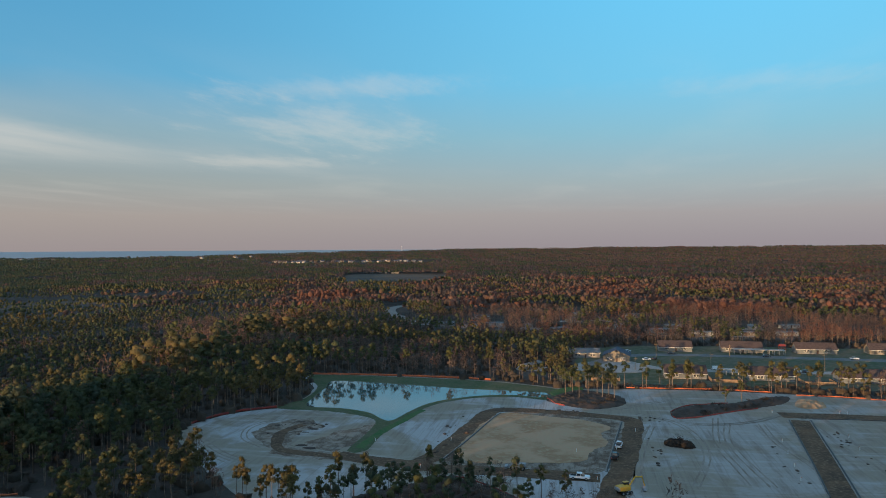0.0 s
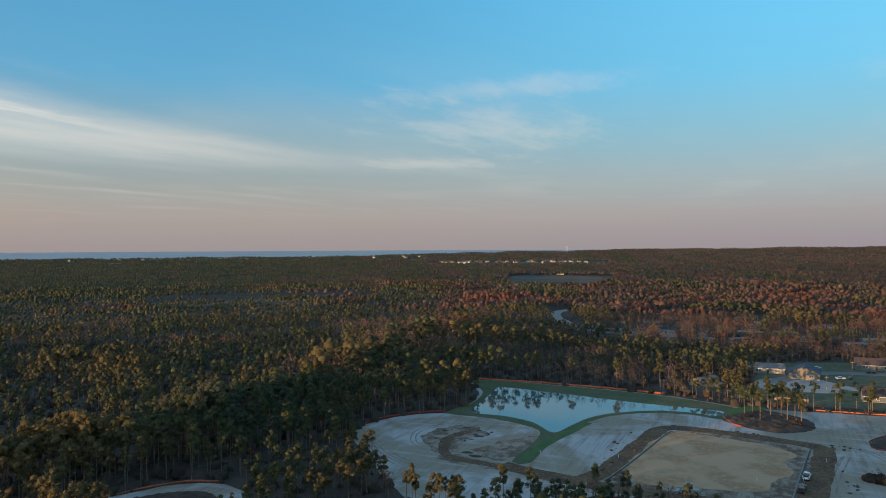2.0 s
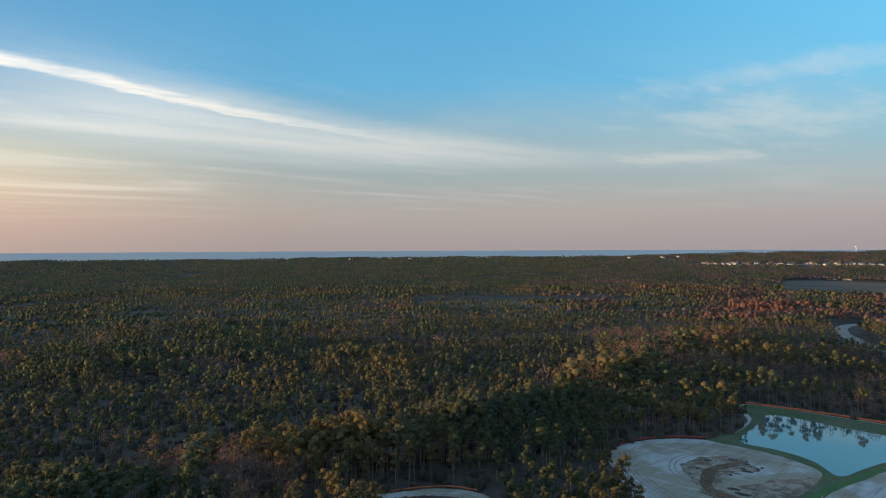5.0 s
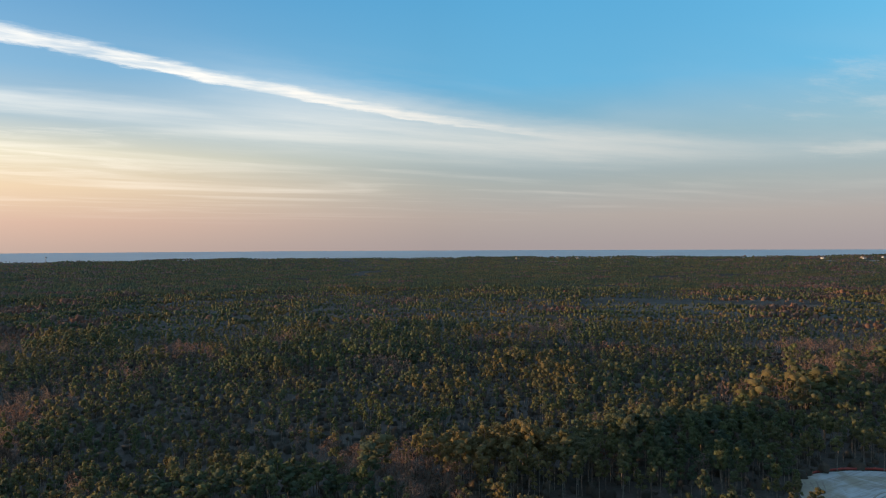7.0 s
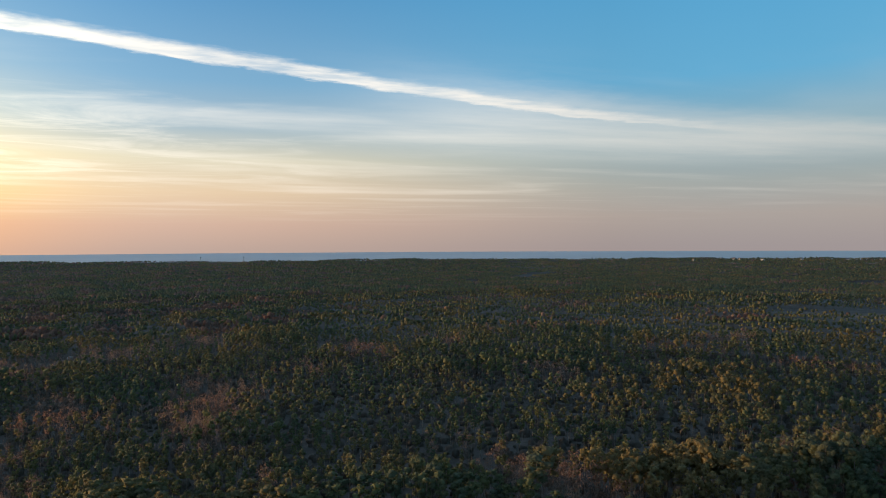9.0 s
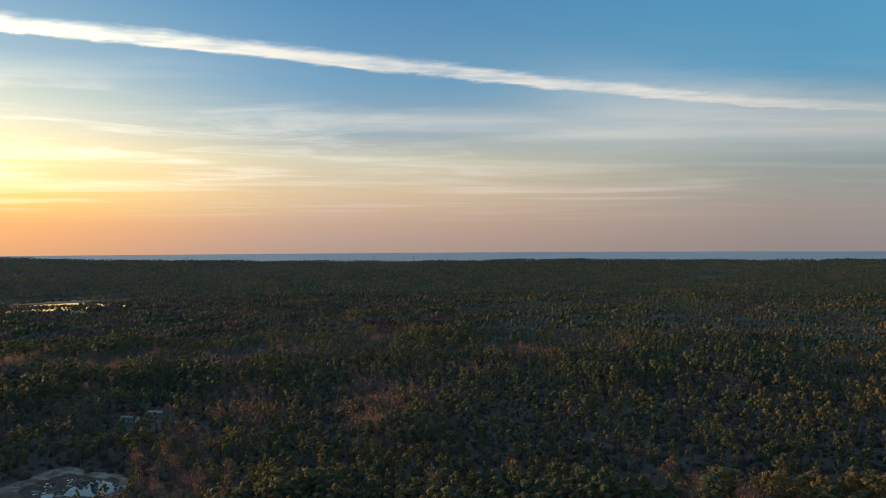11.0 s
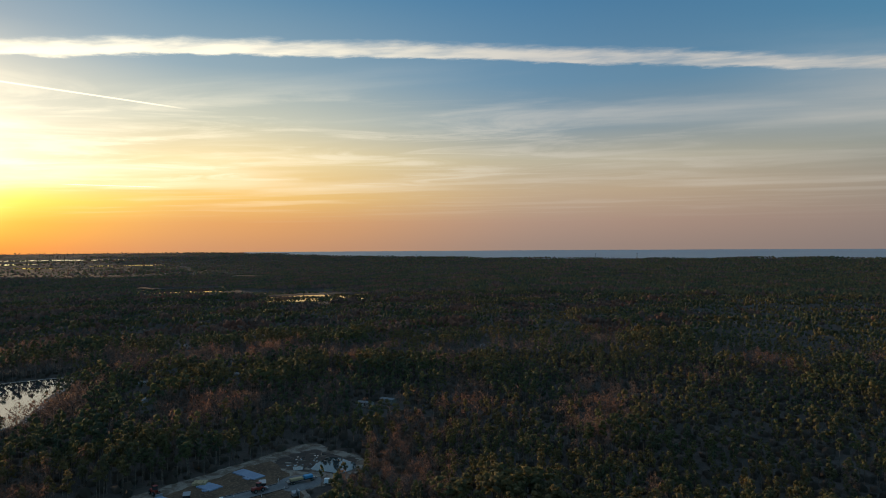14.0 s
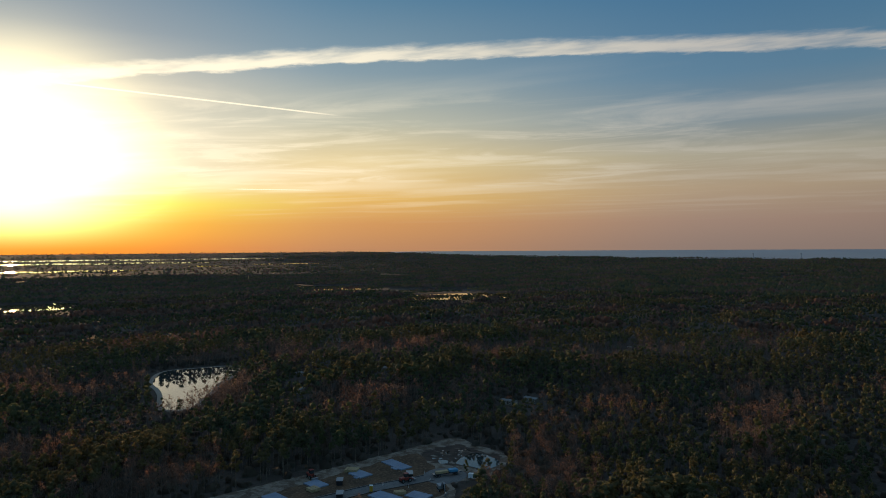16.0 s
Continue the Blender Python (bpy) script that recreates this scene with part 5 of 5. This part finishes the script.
def excavator(paint):
    """A tracked excavator: tracks, house, cab, bent boom, stick and bucket."""
    v = new("excavator")
    for y in (-1.1, 1.1):
        t = part("track", block(0, y, 0, 3.8, 0.6, 0.85, 0.25), M["rubber"], v, "dark crawler track")
        for x in (-1.3, 0, 1.3):
            part("roller", rod((x, y - 0.33, 0.42), (x, y + 0.33, 0.42), 0.25, sides=8), M["steel"], t)
    part("house", block(-0.5, 0, 1.05, 3.4, 2.5, 1.2, 0.15), paint, v)
    part("counterweight", block(-2.2, 0, 1.1, 0.7, 2.4, 0.9, 0.15), M["grey_paint"], v)
    c = part("cab", block(0.8, 0.75, 1.2, 1.5, 0.95, 1.7, 0.08), M["glass"], v, "glazed cab")
    part("cab_roof", block(0.8, 0.75, 2.88, 1.6, 1.05, 0.1, 0.03), paint, c)
    bm = rod((1.0, -0.2, 1.7), (3.2, -0.2, 4.3), 0.28, 0.26, 4)
    rod((3.2, -0.2, 4.3), (5.4, -0.2, 4.0), 0.26, 0.2, 4, bm)
    part("boom", bm, paint, v)
    part("stick", rod((5.3, -0.2, 4.3), (6.3, -0.2, 1.4), 0.2, 0.15, 4), paint, v)
    part("ram", rod((1.6, -0.2, 1.9), (3.6, -0.2, 3.7), 0.09), M["steel"], v, "steel ram")
    part("bucket", prism([(-0.6, 0.1), (0.5, 0.1), (0.5, 1.2), (0.1, 1.4), (-0.3, 0.9)], 5.8, 6.7), M["steel"], v, "steel bucket")
    return v


def loader(paint):
    """A wheeled machine: hull, cab, arms and a wide bucket."""
    v = new("loader")
    part("hull", block(-0.8, 0, 0.8, 3.4, 1.9, 1.2, 0.15), paint, v)
    c = part("cab", block(0.2, 0, 1.9, 1.5, 1.5, 1.4, 0.08), M["glass"], v, "glazed cab")
    part("cab_roof", block(0.2, 0, 3.28, 1.7, 1.7, 0.12, 0.03), paint, c)
    for y in (-0.7, 0.7):
        part("arm", rod((0.9, y, 1.7), (3.2, y, 0.7), 0.14, sides=4), paint, v)
    part("bucket", prism([(-1.3, 0.15), (1.3, 0.15), (1.3, 1.0), (-1.3, 1.0)], 3.1, 3.9), M["steel"], v, "steel bucket")
    wheel_parts(v, [(x, y) for x in (-1.7, 1.3) for y in (-1.0, 1.0)], 0.75, 0.5)
    return v


FLEET = [
    (pickup(M["white_paint"]), 0, 206, 0.12, -4, "white crew-cab pickup on the dirt road", "pickup truck"),
    (pickup(M["white_paint"]), 13, 241, 0.14, 80, "white pickup parked on the dirt loop road", "pickup truck"),
    (pickup(M["dark_paint"]), 11, 228, 0.14, 80, "dark pickup parked on the dirt loop road", "pickup truck"),
    (loader(M["grey_paint"]), -18.5, 212, 0.12, 175, "grey wheeled loader beside the sand pad", "loader"),
    (excavator(M["yellow_paint"]), 12, 196, 0.14, 30, "yellow excavator with raised boom on the dirt", "excavator"),
    (saloon(M["white_paint"], True), 73, 397, 0.12, 8, "white van on the concrete lane", "van"),
    (saloon(M["white_paint"]), 157, 443, 0.12, 0, "white car on the estate road", "car"),
    (saloon(M["dark_paint"]), 110, 446, 0.12, 3, "black car on the estate road", "car"),
    (saloon(M["dark_paint"]), 56, 450, 0.12, 0, "black car parked before a house", "car"),
    (saloon(M["white_paint"]), 39, 425, 0.12, 15, "white car by the gabled hall", "car"),
    (saloon(M["dark_paint"]), 44, 428, 0.12, 70, "black car by the gabled hall", "car"),
    (saloon(M["white_paint"], True), 112, 396, 0.12, 0, "white van behind a house", "van"),
    (saloon(M["dark_paint"]), 116, 395, 0.12, 70, "dark car behind a house", "car"),
    (saloon(M["white_paint"]), 30, 455, 0.12, 40, "white car at the estate entrance", "car"),
    (saloon(M["white_paint"], True), -252, -104, 0.14, 100, "white van at the turning circle", "van"),
    (loader(M["red_paint"]), -227, -163, 0.1, 60, "red loader on the house site", "loader"),
    (loader(M["red_paint"]), -238, -127, 0.14, 150, "red loader on the new street", "loader"),
    (excavator(M["grey_paint"]), -235, -110.5, 0.1, 40, "grey excavator among the house slabs", "excavator"),
]
for v, x, y, z, turn, label, cat in FLEET:
    v.matrix_basis = pose(x, y, z, 0, 0, turn)
    tagged(v, label, cat)


# ---------- site furniture ----------
def silt_fence(points, mat, label, group, h=0.9, wide=0.12):
    """Mesh fence on stakes along a plan line."""
    f = thing("silt_fence", label, "fence", group=group)
    line = curve(points, False, 3.0)
    sway = 0.12 * np.sin(np.arange(len(line)) * 1.7)
    v = []
    for (x, y), s in zip(line, sway):
        for dy, z in ((-wide / 2, 0.05), (-wide / 2, h + s), (wide / 2, h + s), (wide / 2, 0.05)):
            v.append((x, y + dy, z))
    q = [(4 * i + k, 4 * i + (k + 1) % 4, 4 * i + 4 + (k + 1) % 4, 4 * i + 4 + k) for i in range(len(line) - 1) for k in range(4)]
    link_mesh("fabric", v, q, [mat], f)
    for x, y in line[::2]:
        part("stake", block(x, y, 0, 0.1, 0.1, h + 0.35), M["wood"], f)


silt_fence([(-140, 353), (-119, 354.5), (-94, 355), (-58, 353), (-43, 350)], M["orange"], "orange mesh fence along the pond's wooded side", "orange fences", 1.0, 0.25)
silt_fence([(22, 341), (40, 342), (63, 343), (86, 340)], M["orange"], "orange mesh fence below the houses", "orange fences", 0.5, 0.15)
silt_fence([(95, 335), (115, 334), (130, 330), (160, 331)], M["orange"], "orange mesh fence below the houses", "orange fences", 0.5, 0.15)
silt_fence([(-145, 233), (-147, 243), (-145, 256), (-137, 269.5), (-126, 277.5)], M["red_fence"], "red mesh fence at the forest's edge", "red fences", 0.9, 0.3)
silt_fence([(36, 293), (37, 284), (45, 286.5), (60, 298), (72, 306)], M["red_fence"], "red mesh fence round the soil island", "red fences", 0.5, 0.15)
silt_fence([(36, 294), (44, 306.5), (62, 314.5)], M["red_fence"], "red mesh fence round the soil island", "red fences", 0.5, 0.15)
silt_fence([(-45, 197), (-37, 202), (-28, 198), (-14, 185)], M["red_fence"], "red mesh fence beside the soil heap", "red fences", 0.5, 0.15)
silt_fence([(-14, 313), (-10, 303), (-6, 299)], M["red_fence"], "red mesh fence round the tree island", "red fences", 0.5, 0.15)
silt_fence([(-176, 140), (-165, 161), (-153, 167.5)], M["orange"], "orange mesh fence round the small clearing", "orange fences", 0.6, 0.25)

# the heap of cleared brush
heap = thing("brush_pile", "dark heap of cleared branches and roots on the sand", "brush pile", pose(33, 245, 0.1))
hr = random.Random(4)
for k in range(3):
    bm = bmesh.new()
    bmesh.ops.create_icosphere(bm, subdivisions=3, radius=1.0)
    for v in bm.verts:
        v.co = Vector((v.co.x * 2.6, v.co.y * 1.9, max(v.co.z, -0.05) * 2.3)) * (1 + 0.35 * noise.noise(v.co * 2.4 + Vector((k * 7, 0, 0))))
        v.co += Vector(((k - 1) * 2.2, -(k - 1) * 0.9, 0))
    part("earth", bm, M["brush"], heap)
for k in range(70):
    a, r = hr.uniform(0, 6.28), hr.uniform(0, 1)
    s = Vector((4.0 * r * math.cos(a), 2.2 * r * math.sin(a), 2.6 * (1 - r) + 0.2))
    d = Vector((hr.uniform(-1, 1), hr.uniform(-1, 1), hr.uniform(-0.2, 0.9))) * hr.uniform(0.9, 2.0)
    part("branch", rod(s - d * 0.4, s + d, 0.09, 0.03, 4), M["brush"], heap)

stake = thing("survey_stake", "short white survey stake", "stake", group="survey stakes")
part("post", block(0, 0, -0.1, 0.12, 0.12, 1.2), M["trim"], stake)
part("flag", block(0.15, 0, 0.85, 0.3, 0.04, 0.25), M["orange"], stake, "orange flag")
for k, (x, y) in enumerate([(62, 215), (64, 228), (66, 242), (68, 256), (90, 250), (92, 265), (95, 240), (76, 300), (101, 301), (104, 301), (-44, 240), (-1, 233), (12, 238), (5, 206), (-48, 209), (-70, 235), (20, 262)]):
    if k == 0:
        stake.matrix_basis = pose(x, y, 0.1)
    else:
        copy_thing(stake, pose(x, y, 0.1, 0, 0, 40 * k))

# clods thrown up along the road edges
hr = random.Random(9)
clod_bm = bmesh.new()
bmesh.ops.create_icosphere(clod_bm, subdivisions=1, radius=1.0)
for v in clod_bm.verts:
    v.co *= 1 + 0.4 * noise.noise(v.co * 1.9)
    v.co.z = max(v.co.z, -0.2) * 0.6
clod = part("clod", clod_bm, M["mound"])
tagged(clod, "heaped clod of dark soil", "soil clod", "clods of soil")
clod.matrix_basis = pose(-40, 250, 0.2)
for k in range(90):
    t = hr.choice([((-104, 246), 9, 9), ((-47, 250), 2, 26), ((25, 235), 1.5, 28), ((88, 250), 3, 25), ((-20, 290), 20, 1.5), ((62, 230), 2, 25), ((28, 281), 5, 3)])
    s = hr.uniform(0.25, 0.7)
    copy_thing(clod, pose(t[0][0] + hr.uniform(-1, 1) * t[1], t[0][1] + hr.uniform(-1, 1) * t[2], 0.15, 0, 0, hr.uniform(0, 360)) @ Matrix.Diagonal((s * hr.uniform(0.8, 2), s, s * 0.8, 1)))

# ---------- the second site's things ----------
def slab(x, y, w, d, turn, label):
    s = thing("house_slab", label, "slab", pose(x, y, 0.05, 0, 0, turn), "house slabs")
    part("main_slab", block(0, 0, 0, w, d, 0.45, 0.03), M["slab"], s)
    part("porch_slab", block(w / 2 + 0.7, d / 4, 0, 1.4, d / 4, 0.35, 0.03), M["slab"], s)


for x, y, w, d, turn in ((-221.5, -156.7, 6, 8.3, -20), (-238.5, -147.7, 6, 8.3, -20), (-255, -140.5, 5.6, 14.2, -25), (-220.5, -126, 6.5, 11.5, -15), (-226.5, -115.5, 6, 8.5, -10), (-203.5, -162, 6, 8.3, -20)):
    slab(x, y, w, d, turn, "fresh pale concrete house slab on bare soil")

trailer = thing("flatbed_trailer", "long flatbed trailer with a blue tarp load", "trailer", pose(-251.5, -116, 0.14, 0, 0, 138))
part("bed", block(0, 0, 0.9, 12, 2.4, 0.3, 0.04), M["dark_paint"], trailer)
part("load", block(2.8, 0, 1.2, 3.4, 2.2, 1.1, 0.15), M["blue_paint"], trailer, "blue tarp load")
part("lumber_load", block(-2.0, 0, 1.2, 5, 2.0, 0.8, 0.05), M["lumber"], trailer, "stacked new lumber")
wheel_parts(trailer, [(x, y) for x in (-4.6, -3.4, 3.9) for y in (-1.05, 1.05)], 0.45, 0.3)


def lumber_stack(x, y, turn, n):
    s = thing("lumber_stack", "stack of new roof timbers on the sand", "lumber", pose(x, y, 0.1, 0, 0, turn), "lumber stacks")
    for i in range(n):
        for j in range(2):
            part("timber", block((i - n / 2) * 1.3, (i % 2) * 0.3, 0.1 + j * 0.55, 1.1, 4.0, 0.5, 0.04), M["lumber"], s)


lumber_stack(-240.5, -153.6, -75, 4)
lumber_stack(-215, -154, -20, 3)
lumber_stack(-225, -122.4, 45, 2)
for x, y, turn, mat, label in ((-226, -149, 30, "dark_paint", "dark steel waste container"), (-214, -141, 30, "dark_paint", "dark steel waste container"), (-244, -128.5, 30, "rubber", "black waste container by the kerb")):
    c = thing("waste_container", label, "container", pose(x, y, 0.1, 0, 0, turn), "waste containers")
    part("tub", prism([(-1.1, 0), (1.1, 0), (1.25, 1.7), (-1.25, 1.7)], -2.2, 2.2), M[mat], c)
    part("rim", block(0, 0, 1.7, 4.6, 2.6, 0.12), M["steel"], c)
t = thing("portable_toilet", "yellow portable toilet with a white roof", "toilet", pose(-223.5, -133.6, 0.1, 0, 0, 30))
part("cabin", block(0, 0, 0, 1.2, 1.2, 2.2, 0.06), M["yellow_paint"], t)
part("roof", block(0, 0, 2.2, 1.3, 1.3, 0.2, 0.08), M["trim"], t)
part("door", block(0, -0.62, 0.15, 0.8, 0.05, 1.8), M["grey_paint"], t)
for x, y in ((-243, -119), (-250, -125), (-231, -133), (-262, -100), (-272, -102), (-233, -123)):
    copy_thing(stake, pose(x, y, 0.1))


# ---------- park homes and far places ----------
def park_home(mat):
    h = new("park_home")
    part("wall", block(0, 0, 0.3, 15, 5, 2.5, 0.04), mat, h)
    for s in (-1, 1):
        part("roof", prism([(0, 3.5), (s * 2.9, 2.75), (s * 2.9, 2.6), (0, 3.35)], -7.8, 7.8), M["metal_roof"], h)
    part("skirt", block(0, 0, -0.1, 14.6, 4.7, 0.4), M["grey_paint"], h)
    for x in (-5.5, -2.0, 3.0, 5.8):
        window(h, x, -2.5, 1.3, 1.0, 1.0)
    part("door", block(0.6, -2.53, 0.5, 0.9, 0.08, 2.0), M["door"], h)
    part("step", block(0.6, -3.1, 0.0, 1.6, 1.2, 0.5), M["wood"], h)
    return h


homes = [park_home(M["siding_white"]), park_home(M["siding_cream"])]
for k, (x, y, turn) in enumerate(HOMES + HOMES_W):
    m = pose(x, y, 0.05, 0, 0, turn) @ Matrix.Diagonal((1, 1, 1, 1) if k < len(HOMES) else (0.6, 0.8, 0.9, 1))
    if k < 2:
        homes[k].matrix_basis = m
        tagged(homes[k], "pale park home with a metal roof in the woods", "park home", "park homes")
    else:
        copy_thing(homes[k % 2], m)
    if k < len(HOMES):
        sheet("clearing", curve([(x - 9, y - 6), (x + 9, y - 7), (x + 8, y + 5), (x - 8, y + 6)], step=4), 0.04, M["sand"] if k % 3 else M["lawn"], "bare pale yard round a park home", "soil")

far = house(18, 11, 5, 4, M["siding_white"], M["slate"], 4)
far.matrix_basis = pose(-522, 1718, 0)
tagged(far, "large white house at the edge of the marsh", "house", "far white houses")
for x, y in ((-488, 1722), (-455, 1716)):
    copy_thing(far, pose(x, y, 0, 0, 0, 10))
town = [house(16, 11, 6, 4, M["siding_white"], M["slate"], 2), house(14, 10, 7, 4, M["siding_cream"], M["roof"], 2)]
hr = random.Random(21)
for k in range(64):
    yw = radians(hr.uniform(12.5, 24.5) if k < 46 else hr.uniform(24, 60))
    r = hr.uniform(2880, 3060) if k < 46 else hr.uniform(3600, 3800)
    x, y = -r * math.sin(yw), r * math.cos(yw)
    m = pose(x, y, float(land(np.array(x), np.array(y))) + (1 if k < 46 else 6), 0, 0, hr.uniform(-40, 40))
    if k < 2:
        town[k].matrix_basis = m
        tagged(town[k], "distant pale house near the shore", "house", "houses of the far shore")
    else:
        copy_thing(town[k % 2], m)


def water_tower(yaw, r, h, mat, label):
    x, y = -r * math.sin(radians(yaw)), r * math.cos(radians(yaw))
    t = thing("water_tower", label, "water tower", pose(x, y, float(land(np.array(x), np.array(y)))), "water towers")
    part("column", rod((0, 0, -1), (0, 0, h), 1.3, 1.0, 10), mat, t)
    bm = bmesh.new()
    bmesh.ops.create_uvsphere(bm, u_segments=16, v_segments=10, radius=1.0)
    for v in bm.verts:
        v.co = Vector((v.co.x * 4.5, v.co.y * 4.5, v.co.z * 3 + h))
    part("tank", bm, mat, t)


water_tower(14.3, 4500, 36, M["trim"], "white water tower on the far shore")
for yw in (91.3, 105.8, 88.1):
    water_tower(yw, 3850, 30, M["grey_paint"], "grey water tower over the far woods")
